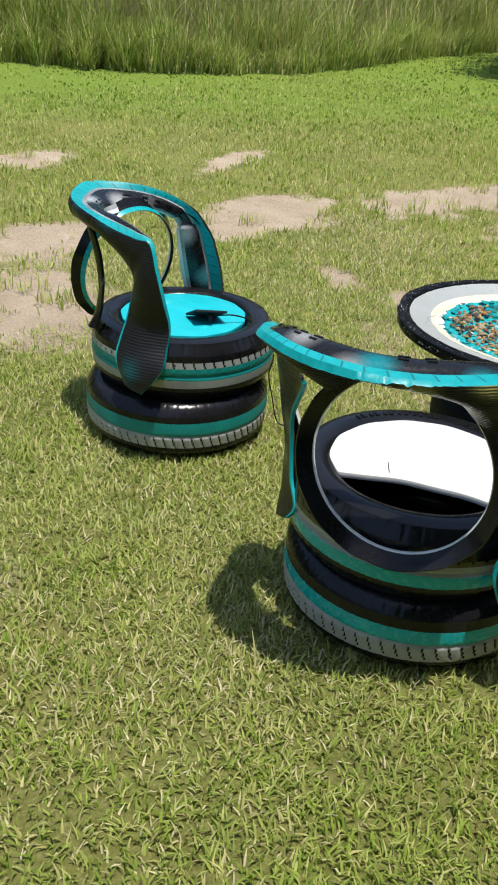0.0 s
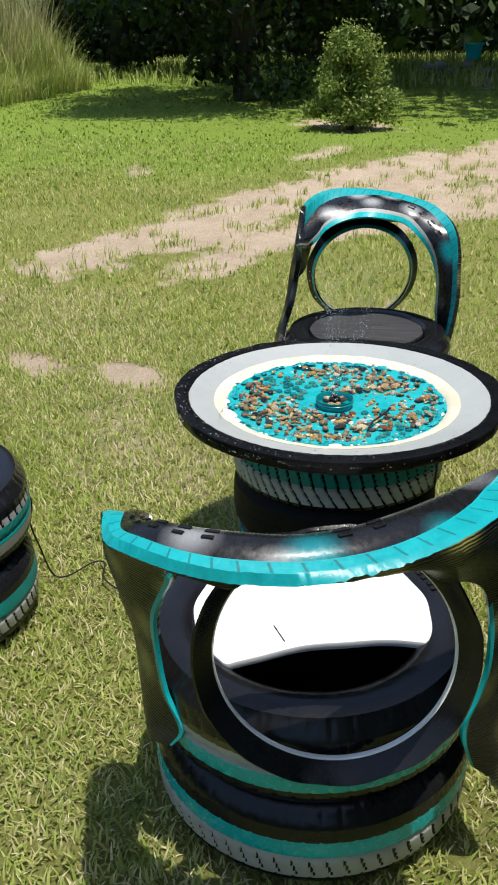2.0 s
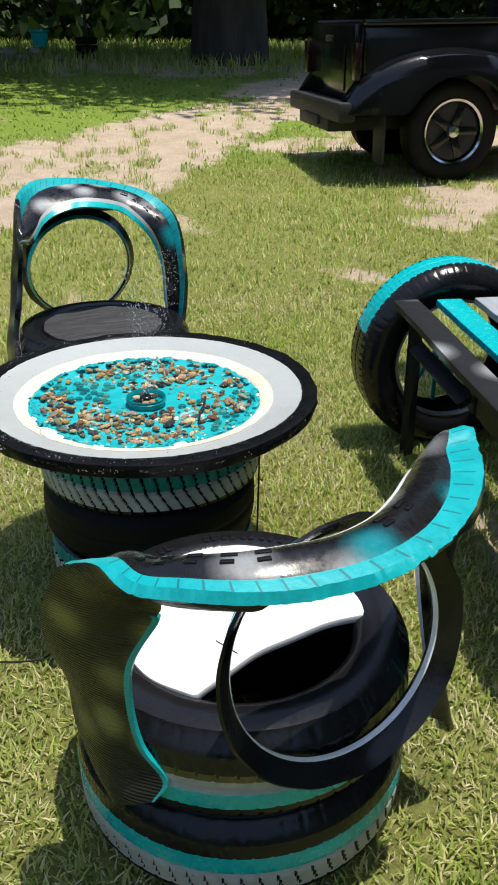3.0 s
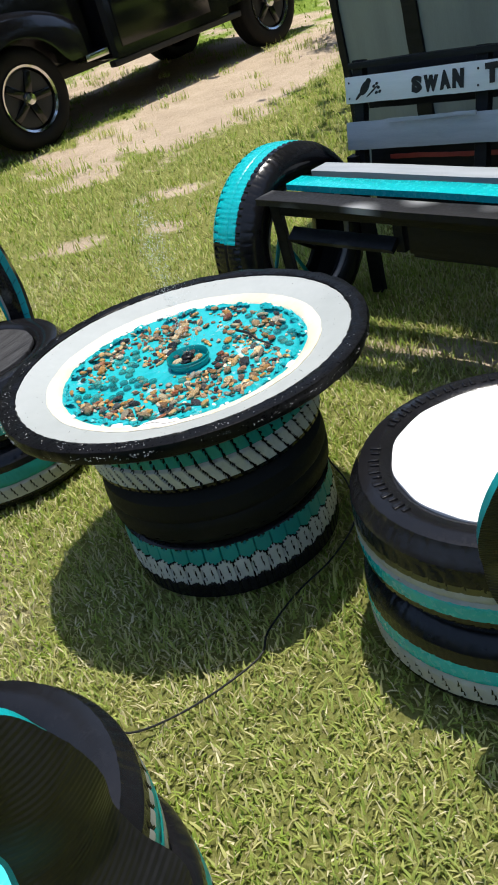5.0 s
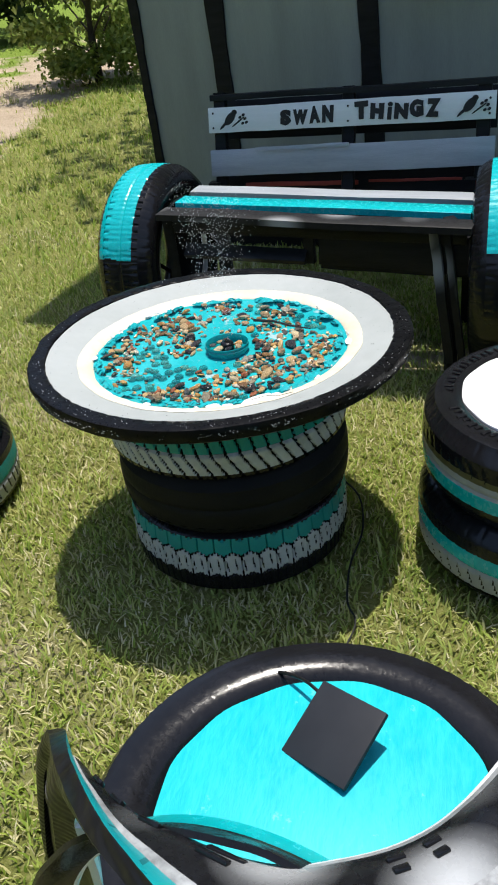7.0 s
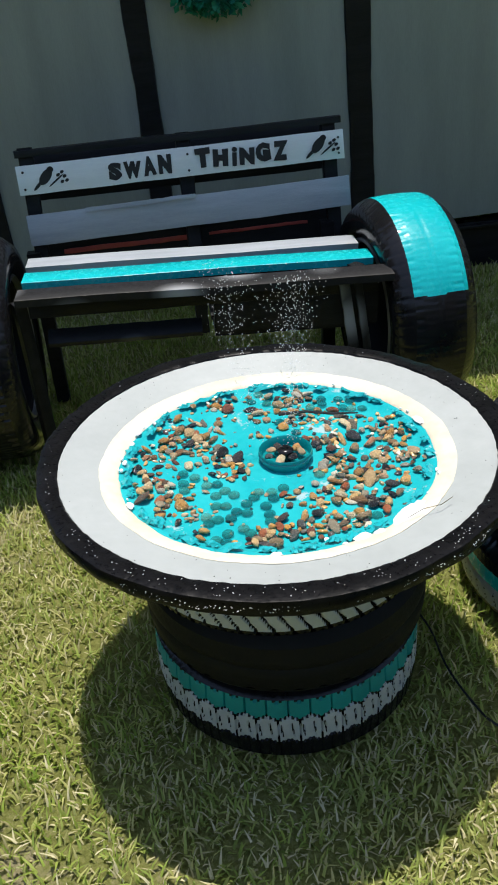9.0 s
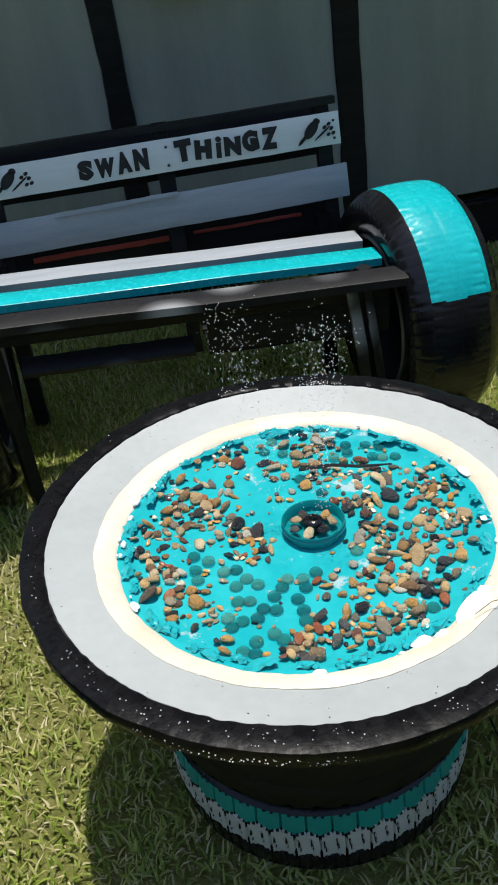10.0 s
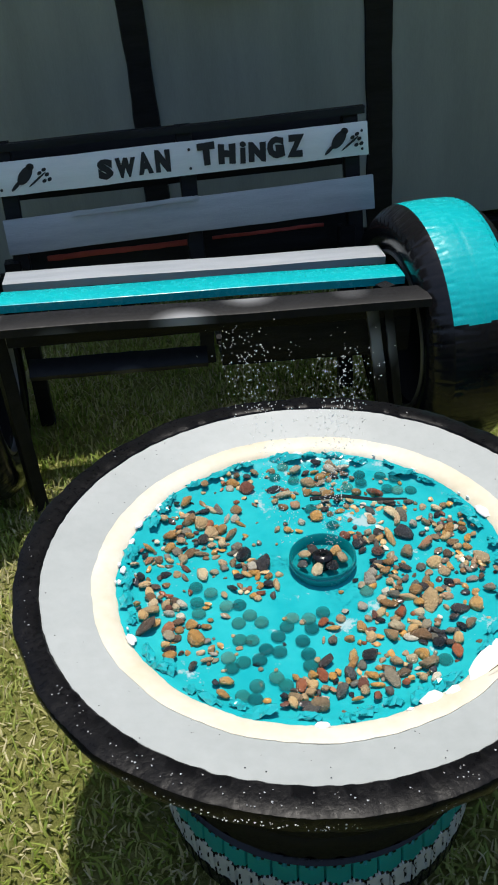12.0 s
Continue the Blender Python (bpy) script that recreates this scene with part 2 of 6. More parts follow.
# ---- ground: one sheet, lawn with worn sandy patches and a sandy drive ----
# bare patches: x, y, half length, half width, turn in degrees, strength
PATCHES = [(-2.05, -2.95, 0.80, 0.42, 15, 1.0), (-0.35, -3.3, 0.50, 0.30, 10, 0.75), (0.15, -2.35, 0.75, 0.45, 60, 0.7),
           (-1.6, -5.1, 0.55, 0.25, 20, 0.9), (-3.0, -4.3, 0.75, 0.16, 20, 0.8), (-1.33, -1.25, 0.28, 0.15, 70, 0.8),
           (-1.35, -1.75, 0.30, 0.14, 60, 0.6), (-4.2, -2.0, 1.6, 0.55, 155, 1.0), (-3.3, -1.55, 0.6, 0.28, 150, 0.95),
           (-5.6, -1.6, 1.9, 0.65, 160, 1.0), (-7.2, -0.6, 2.2, 0.95, 150, 1.1), (-9.2, 0.9, 2.4, 1.0, 145, 1.1),
           (-11.5, 2.9, 2.6, 1.1, 140, 1.1), (-6.0, 0.5, 1.1, 0.35, 150, 0.6), (-4.2, 4.3, 1.5, 0.65, 100, 1.1),
           (-4.9, 6.2, 1.8, 0.9, 100, 1.1), (-6.4, 5.4, 3.0, 1.0, 92, 1.0), (-8.0, 4.5, 3.2, 0.9, 95, 1.0), (-4.5, 9.0, 2.0, 1.6, 90, 1.0),
           (-2.9, 2.4, 0.35, 0.16, 40, 0.55), (-2.4, 1.9, 0.25, 0.14, 30, 0.5), (-8.3, -1.9, 0.9, 0.25, 150, 0.5),
           (-14.0, 3.9, 2.6, 1.3, 150, 0.9), (-2.6, -0.2, 0.30, 0.14, 10, 0.35), (0.0, 1.05, 0.7, 0.16, 5, 0.45),
           (-4.3, 0.6, 0.5, 0.2, 20, 0.4), (-6.8, -3.6, 0.6, 0.2, 20, 0.45), (-10.9, -2.2, 1.2, 0.55, 55, 0.75), (-19.0, 2.5, 5.0, 3.0, 100, 0.5),
           (-0.75, -0.95, 1.0, 0.55, 35, 0.24), (0.25, -1.5, 0.6, 0.35, 160, 0.26), (-0.9, 0.55, 0.5, 0.3, 20, 0.22), (1.6, -0.9, 0.5, 0.25, 120, 0.28), (1.9, 0.9, 0.5, 0.2, 70, 0.26),
           (-4.75, 4.5, 1.8, 0.80, 97, 1.5), (-5.5, -0.5, 1.8, 0.62, 152, 0.95), (-8.3, 1.1, 2.3, 0.9, 150, 1.1), (-4.1, -1.25, 0.9, 0.40, 150, 0.9), (-4.1, 2.45, 0.35, 0.2, 30, 0.7), (-2.9, 1.5, 0.3, 0.16, 30, 0.6)]


def vnoise(x, y, seed=0):
    """Smooth value noise on the plane, 0 to 1."""
    xi, yi = np.floor(x).astype(np.int64), np.floor(y).astype(np.int64)
    fx, fy = x - xi, y - yi
    fx, fy = fx * fx * (3 - 2 * fx), fy * fy * (3 - 2 * fy)

    def h(a, b):
        n = (a * 374761393 + b * 668265263 + seed * 974711) & 0x7FFFFFFF
        n = ((n ^ (n >> 13)) * 1274126177) & 0x7FFFFFFF
        return ((n ^ (n >> 16)) & 0xFFFF) / 65535.0
    return (h(xi, yi) * (1 - fx) + h(xi + 1, yi) * fx) * (1 - fy) + (h(xi, yi + 1) * (1 - fx) + h(xi + 1, yi + 1) * fx) * fy


def bare(x, y):
    """How bare the ground is, 0 lawn to 1 sand."""
    n = 0.50 * vnoise(x * 1.5 - y * 0.6, y * 2.9 + x * 1.2, 3) + 0.32 * vnoise(x * 5.1, y * 7.1, 5) + 0.18 * vnoise(x * 17, y * 17, 7)
    best = np.zeros_like(x)
    for px, py, a, b, deg, s in PATCHES:
        c, w = math.cos(radians(deg)), math.sin(radians(deg))
        u, v = (x - px) * c + (y - py) * w, -(x - px) * w + (y - py) * c
        d = np.sqrt((u / a) ** 2 + (v / b) ** 2)
        best = np.maximum(best, s * np.clip(1.72 - d - 1.28 * n, 0, 1))
    return np.clip(best * 1.7, 0, 1)


def make_ground():
    rings = np.concatenate([np.arange(0.04, 4, 0.055), np.arange(4, 16, 0.13), np.geomspace(16, 2500, 40)])
    seg = 320
    a = np.linspace(0, 2 * np.pi, seg, endpoint=False)
    x, y = (rings[:, None] * np.cos(a)).ravel() - 0.8, (rings[:, None] * np.sin(a)).ravel()
    z = ground_z(x, y) + np.where(np.hypot(x, y) < 20, 0.03 * (vnoise(x * 1.1, y * 1.1, 11) - 0.5) * np.clip((np.hypot(x, y) - 2.2) / 2, 0, 1), 0)
    d = bare(x, y)
    z = z - 0.012 * d - 0.006 + 0.010 * (vnoise(x * 9, y * 9, 2) - 0.5) * (np.hypot(x, y) < 14)
    i, k = np.meshgrid(np.arange(len(rings) - 1), np.arange(seg), indexing="ij")
    k2 = (k + 1) % seg
    quads = np.stack([i * seg + k, (i + 1) * seg + k, (i + 1) * seg + k2, i * seg + k2], -1).reshape(-1, 4)
    m, t, b = nodes_of("lawn_and_sandy_soil")
    at = t.nodes.new("ShaderNodeAttribute")
    at.attribute_name = "bare"
    grass = ramp(t, noise_tex(t, 0.9, 5, 0.65), [(0.3, (0.10, 0.16, 0.02)), (0.5, (0.18, 0.235, 0.038)), (0.72, (0.29, 0.30, 0.085))])
    grass = mix(t, ramp(t, noise_tex(t, 0.28, 3, 0.6), [(0.42, (0.0,)), (0.62, (0.7,))]), grass, (0.12, 0.19, 0.024))
    grass = mix(t, 0.6, grass, ramp(t, noise_tex(t, 75, 5, 0.8), [(0.34, (0.15, 0.13, 0.045)), (0.52, (0.32, 0.30, 0.10)), (0.72, (0.54, 0.47, 0.24))]))
    fresh = t.nodes.new("ShaderNodeAttribute")
    fresh.attribute_name = "fresh"
    grass = mix(t, fresh.outputs["Fac"], grass, ramp(t, noise_tex(t, 30, 6, 0.8), [(0.35, (0.13, 0.22, 0.026)), (0.55, (0.21, 0.31, 0.042)), (0.72, (0.32, 0.38, 0.08))]))
    soil = ramp(t, noise_tex(t, 3.2, 6, 0.7), [(0.3, (0.42, 0.32, 0.22)), (0.55, (0.60, 0.48, 0.35)), (0.75, (0.72, 0.61, 0.47))])
    soil = mix(t, 0.4, soil, ramp(t, noise_tex(t, 60, 5, 0.8), [(0.35, (0.24, 0.18, 0.12)), (0.6, (0.66, 0.54, 0.41))]))
    k = t.nodes.new("ShaderNodeMath")
    k.operation = "MULTIPLY_ADD"
    t.links.new(noise_tex(t, 22, 5, 0.8), k.inputs[0])
    k.inputs[1].default_value = 0.9
    t.links.new(at.outputs["Fac"], k.inputs[2])
    cover = ramp(t, k.outputs[0], [(0.62, (0,)), (0.95, (1,))])
    t.links.new(mix(t, cover, grass, soil), b.inputs["Base Color"])
    b.inputs["Roughness"].default_value = 0.95
    b.inputs["Specular IOR Level"].default_value = 0.15
    bump(t, b, noise_tex(t, 80, 6, 0.8), 0.9, 0.02)
    me = raw_mesh("ground", np.stack([x, y, z], 1), quads, [m], smooth=True)
    f = me.attributes.new("bare", "FLOAT", "POINT")
    f.data.foreach_set("value", d.astype(np.float32))
    f = me.attributes.new("fresh", "FLOAT", "POINT")
    f.data.foreach_set("value", np.clip((np.hypot(x, y) - 4.5 - 3 * vnoise(x * 0.7, y * 0.7, 52)) / 3.0, 0, 0.85).astype(np.float32))
    tagged(new("ground", me), "mown summer lawn with worn patches of pale sandy soil", "lawn", kind="structure")


make_ground()


def leafy(name, stops, rough=0.55, sheer=0.25, dry=0.35, lush=0.0):
    """Blade and leaf colour, varied from piece to piece, with some light passing through."""
    m, t, b = nodes_of(name)
    g = t.nodes.new("ShaderNodeNewGeometry")
    col = ramp(t, g.outputs["Random Per Island"], stops)
    col = mix(t, ramp(t, noise_tex(t, 1.3, 5, 0.7), [(0.45, (0.0,)), (0.72, (dry,))]), col, stops[-1][1])
    col = mix(t, ramp(t, noise_tex(t, 2.7, 4, 0.7), [(0.5, (0.0,)), (0.70, (lush,))]), col, stops[0][1])
    t.links.new(col, b.inputs["Base Color"])
    b.inputs["Roughness"].default_value = rough
    b.inputs["Specular IOR Level"].default_value = 0.3
    tr = t.nodes.new("ShaderNodeBsdfTranslucent")
    t.links.new(col, tr.inputs["Color"])
    mx = t.nodes.new("ShaderNodeMixShader")
    mx.inputs[0].default_value = sheer
    t.links.new(b.outputs[0], mx.inputs[1])
    t.links.new(tr.outputs[0], mx.inputs[2])
    t.links.new(mx.outputs[0], t.nodes["Material Output"].inputs[0])
    return m


M_GRASS = leafy("short_lawn_grass", [(0.0, (0.19, 0.29, 0.04)), (0.3, (0.32, 0.43, 0.065)), (0.58, (0.42, 0.50, 0.11)), (0.85, (0.57, 0.56, 0.21)), (1.0, (0.68, 0.62, 0.30))], sheer=0.36, dry=0.45, lush=0.75)
M_FARGRASS = leafy("far_lawn_grass", [(0.0, (0.15, 0.26, 0.03)), (0.5, (0.25, 0.37, 0.05)), (1.0, (0.38, 0.46, 0.10))], dry=0.3)
M_STRAW = leafy("dead_straw_blades", [(0.0, (0.40, 0.36, 0.17)), (0.5, (0.60, 0.54, 0.30)), (1.0, (0.76, 0.70, 0.45))], dry=0.2)
M_TALL = leafy("tall_green_grass", [(0.0, (0.13, 0.21, 0.03)), (0.4, (0.30, 0.41, 0.07)), (0.8, (0.48, 0.54, 0.15)), (1.0, (0.62, 0.54, 0.28))])
M_REED = leafy("dry_tan_reeds", [(0.0, (0.18, 0.24, 0.06)), (0.45, (0.34, 0.37, 0.13)), (0.75, (0.50, 0.44, 0.23)), (1.0, (0.66, 0.57, 0.37))])


def blades(n, x, y, height, width, lean, rng):
    """Bent grass blades: two quads each, tapered, as one array."""
    a, l = rng.uniform(0, 2 * np.pi, n), rng.uniform(0.3, 1.0, n) * lean
    z0 = ground_z(x, y) - 0.008
    h = height * rng.uniform(0.55, 1.25, n)
    w = width * rng.uniform(0.7, 1.3, n)
    sx, sy = -np.sin(a) * w / 2, np.cos(a) * w / 2
    dx, dy = np.cos(a) * h * l, np.sin(a) * h * l
    up = np.sqrt(np.maximum(1 - l * l * 0.8, 0.08))
    base = np.stack([x, y, z0], 1)
    side = np.stack([sx, sy, np.zeros(n)], 1)
    mid = base + np.stack([dx * 0.35, dy * 0.35, h * up * 0.62], 1)
    tip = base + np.stack([dx, dy, h * up], 1)
    v = np.stack([base - side, base + side, mid + side * 0.8, mid - side * 0.8, tip + side * 0.12, tip - side * 0.12], 1).reshape(-1, 3)
    o = (np.arange(n) * 6)[:, None]
    q = np.concatenate([o + np.array([0, 1, 2, 3]), o + np.array([3, 2, 4, 5])], 1).reshape(-1, 4)
    return v, q


def scatter(n, box, keep, rng):
    x, y = rng.uniform(box[0], box[1], n), rng.uniform(box[2], box[3], n)
    k = keep(x, y, rng.uniform(0, 1, n))
    return x[k], y[k]


def sown(name, sets, mat, label, category, rng):
    vs, qs, o = [], [], 0
    for x, y, h, w, lean in sets:
        v, q = blades(len(x), x, y, h, w, lean, rng)
        vs.append(v)
        qs.append(q + o)
        o += len(v)
    me = raw_mesh(name, np.concatenate(vs), np.concatenate(qs), [mat], smooth=True)
    return tagged(new(name, me), label, category, kind="stuff")


def make_lawn():
    rng = np.random.default_rng(4)
    clump = lambda x, y: 0.40 + 0.85 * vnoise(x * 11, y * 11, 21) * (0.30 + 1.0 * vnoise(x * 2.3, y * 2.3, 22))
    thin = lambda x, y: np.clip(1 - 1.25 * bare(x, y), 0.0, 1)
    reach = lambda x, y: np.hypot((x - 0.4) * 0.95, y)
    near = scatter(540000, (-3.1, 3.9, -3.3, 3.3), lambda x, y, u: (u < clump(x, y) * thin(x, y) * np.clip((3.3 - reach(x, y)) / 1.2, 0, 1)), rng)
    far = scatter(300000, (-9, 3.9, -8, 7), lambda x, y, u: (u < clump(x, y) * thin(x, y) * np.clip(9.5 / (2 + np.hypot(x - 0.5, y)) - 0.35, 0.05, 1) * np.clip((reach(x, y) - 2.1) / 1.2, 0, 1)), rng)
    long_ = scatter(26000, (-9, 3.5, -7, 7), lambda x, y, u: (u < np.clip(3 * vnoise(x * 2.1, y * 2.1, 31) - 1.9, 0, 1) * thin(x, y)), rng)
    distant = scatter(95000, (-26, 4, -13, 10), lambda x, y, u: (u < (0.3 + 0.7 * vnoise(x * 2.2, y * 2.2, 24)) * thin(x, y)) & (np.hypot(x, y) > 5.5 + 2 * vnoise(x, y, 51)), rng)
    # tufts that hold out in the worn sand
    cx, cy = scatter(5200, (-12, 1, -6, 7), lambda x, y, u: (bare(x, y) > 0.35) & (u < 0.34 * vnoise(x * 1.3, y * 1.3, 27)), rng)
    cx, cy = np.repeat(cx, 26), np.repeat(cy, 26)
    tufts = (cx + rng.normal(0, 0.055, len(cx)), cy + rng.normal(0, 0.04, len(cx)))
    straw = scatter(125000, (-2.6, 3.2, -2.8, 2.4), lambda x, y, u: (u < np.clip(1.7 * vnoise(x * 1.6 + 3, y * 1.6, 33) - 0.35 + 0.70 * np.exp(-((x + 0.75) ** 2 + (y + 0.65) ** 2) / 0.7), 0.06, 1) * thin(x, y)), rng)
    sown("far_grass", [(*distant, 0.042, 0.026, 1.0)], M_FARGRASS, "mown grass on the far part of the lawn", "grass", rng)
    sown("dry_grass", [(*straw, 0.029, 0.0046, 1.1)], M_STRAW, "dead straw-coloured blades among the lawn grass", "grass", rng)
    sown("grass", [(*near, 0.032, 0.0054, 1.0), (*far, 0.050, 0.0095, 0.95), (*long_, 0.075, 0.007, 0.9), (*tufts, 0.075, 0.0075, 0.8)], M_GRASS,
         "short patchy lawn grass, green and straw-coloured", "grass", rng)


make_lawn()

# ---- tyres ----
def tyre(R, w, rb, bands, pattern, seg=288, rows=20, band_zig=0.0, zig_n=1, tread=(0.20, 0.80), mats=(M_BLACK, M_TEAL, M_SILVER, M_GREEN, M_OLIVE, M_RUBBER, M_BLOCKWHITE)):
    """A tyre lying flat on z = 0. bands: (from, to, material) over the tread's width, 0 below to 1 above.
    pattern(angle, v): how deep the tread is cut there, 0 to 1."""
    s = Shape()
    t0, t1 = tread[0] * w, tread[1] * w
    lower = [(rb, 0.20 * w), (rb + 0.004, 0.10 * w), (rb + 0.016, 0.05 * w), (rb + 0.3 * (R - rb), 0.015 * w), (rb + 0.55 * (R - rb), 0.0),
             (rb + 0.78 * (R - rb), 0.03 * w), (R - 0.016, 0.45 * t0), (R - 0.005, 0.75 * t0), (R, t0)]
    upper = [(r, w - z) for r, z in reversed(lower)]
    inside = [(rb + 0.012, 0.80 * w), (R - 0.06, 0.86 * w), (R - 0.03, 0.65 * w), (R - 0.025, 0.5 * w), (R - 0.03, 0.35 * w), (R - 0.06, 0.14 * w), (rb + 0.012, 0.2 * w), (rb, 0.20 * w)]

    def ribs(a, r, z):
        edge = max(0.0, 1 - abs(r - (R - 0.014)) / 0.012)
        lug = 1.0 if (a * seg / (2 * math.pi)) % 8 < 2 else 0.0
        return (-0.0025 * edge * lug, 0.0)
    s.lathe(lower, seg, 0, wobble=ribs)
    s.lathe(upper, seg, 0, wobble=ribs)
    s.lathe([upper[-1]] + inside, 96, 5)
    vs, fs, ms = [], [], []
    for i in range(rows + 1):
        v = i / rows
        crown = 0.004 * (1 - (2 * v - 1) ** 2)
        for k in range(seg):
            a = 2 * math.pi * k / seg
            r = R + crown - 0.0065 * pattern(a, v)
            vs.append((r * math.cos(a), r * math.sin(a), t0 + (t1 - t0) * v))
    for i in range(rows):
        v = (i + 0.5) / rows
        for k in range(seg):
            k2 = (k + 1) % seg
            a = 2 * math.pi * (k + 0.5) / seg
            fs.append((i * seg + k, i * seg + k2, (i + 1) * seg + k2, (i + 1) * seg + k))
            mat = 0
            for lo, hi, m in bands:
                wv = v + band_zig * zig(a, zig_n) + 0.004 * noise.noise((4 * math.cos(a), 4 * math.sin(a), 3.0))
                if lo <= wv < hi:
                    mat = m
            ms.append(0 if mat and pattern(a, v) > 0.5 else mat)
    s.add(vs, fs, ms)
    return s.mesh("tyre", mats)


def road_tread(n, slant=0.5, sipe=(0.0, 0.45), grooves=(0.33, 0.66)):
    """Nearly smooth ribs with fine slanted sipes and a few grooves round the tyre."""
    def cut(a, v):
        u = a * n / (2 * math.pi) + slant * v
        g = 0.8 if any(abs(v - q) < 0.02 for q in grooves) else 0.0
        s = 0.52 if (u % 1.0) < 0.145 and sipe[0] <= v <= sipe[1] else 0.0
        s2 = 0.30 if ((u * 2.0 + 0.5) % 1.0) < 0.10 and not (sipe[0] <= v <= sipe[1]) else 0.0
        return max(g, s, s2)
    return cut


def zig(a, n):
    return 2 * abs((a * n / (2 * math.pi)) % 1.0 - 0.5) - 0.5


def block_tread(n):
    """A row of six-sided blocks, a row of squarer ones above it set off by half a step, and smooth shoulders."""
    def cut(a, v):
        u = a * n / (2 * math.pi)
        w = v + 0.07 * zig(a, n)
        if w < 0.28 or v > 0.985:
            return 0.3 if (u * 2) % 1.0 < 0.12 else 0.0
        row, off = (w - 0.28) / 0.42, 0.0
        if w > 0.70:
            row, off = (w - 0.70) / 0.30, 0.5
        f = (u + off) % 1.0
        side = 0.5 - abs(f - 0.5)
        lean = 0.07 * max(0.0, abs(2 * row - 1) - 0.2) if off == 0.0 else 0.01
        edge = side < 0.020 + lean * 0.5 or row < 0.04 or row > 0.97
        return 1.0 if edge else (0.55 if abs((f * 2.0 + 0.35 * row) % 1.0 - 0.5) < 0.065 and 0.25 < row < 0.75 and off == 0.0 else 0.0)
    return cut


def lug_tread(n):
    """Long slanted lugs."""
    def cut(a, v):
        u = a * n / (2 * math.pi)
        f = (u + (2.6 if v < 0.44 else 1.2) * v + (0.5 if v > 0.44 else 0.0)) % 1.0
        return 1.0 if f < 0.17 or abs(v - 0.44) < 0.018 else (0.4 if 0.55 < f < 0.6 else 0.0)
    return cut


plain_tread = road_tread(40, 0.3, (0.0, 0.0), (0.5,))

# ---- the fountain table ----
RIM, TOP = 0.441, 0.548
table = thing("fountain_table", "round fountain table of stacked painted tyres with grey and cream top", "table")
t_low = tyre(0.272, 0.180, 0.17, [(0.28, 0.70, 6), (0.70, 1.01, 3)], block_tread(42), 756, 32, 0.07, 42, (0.09, 0.91))
t_mid = tyre(0.280, 0.165, 0.17, [], plain_tread, 160, 10, mats=(M_RUBBER, M_TEAL, M_SILVER, M_GREEN, M_OLIVE, M_RUBBER, M_BLOCKWHITE))
t_top = tyre(0.288, 0.185, 0.17, [(0.06, 0.44, 6), (0.44, 0.74, 3)], lug_tread(58), 522, 30, tread=(0.10, 0.86))
part("tyre", t_low, [], table, "black tyre with white and sea-green painted tread blocks")
part("tyre", t_mid, [], table, "plain black tyre", m=pose(0.004, -0.003, 0.168, 0, 0, 40))
part("tyre", t_top, [], table, "black tyre with white and green slanted tread lugs", m=pose(-0.004, 0.004, 0.318, 0, 0, 80))


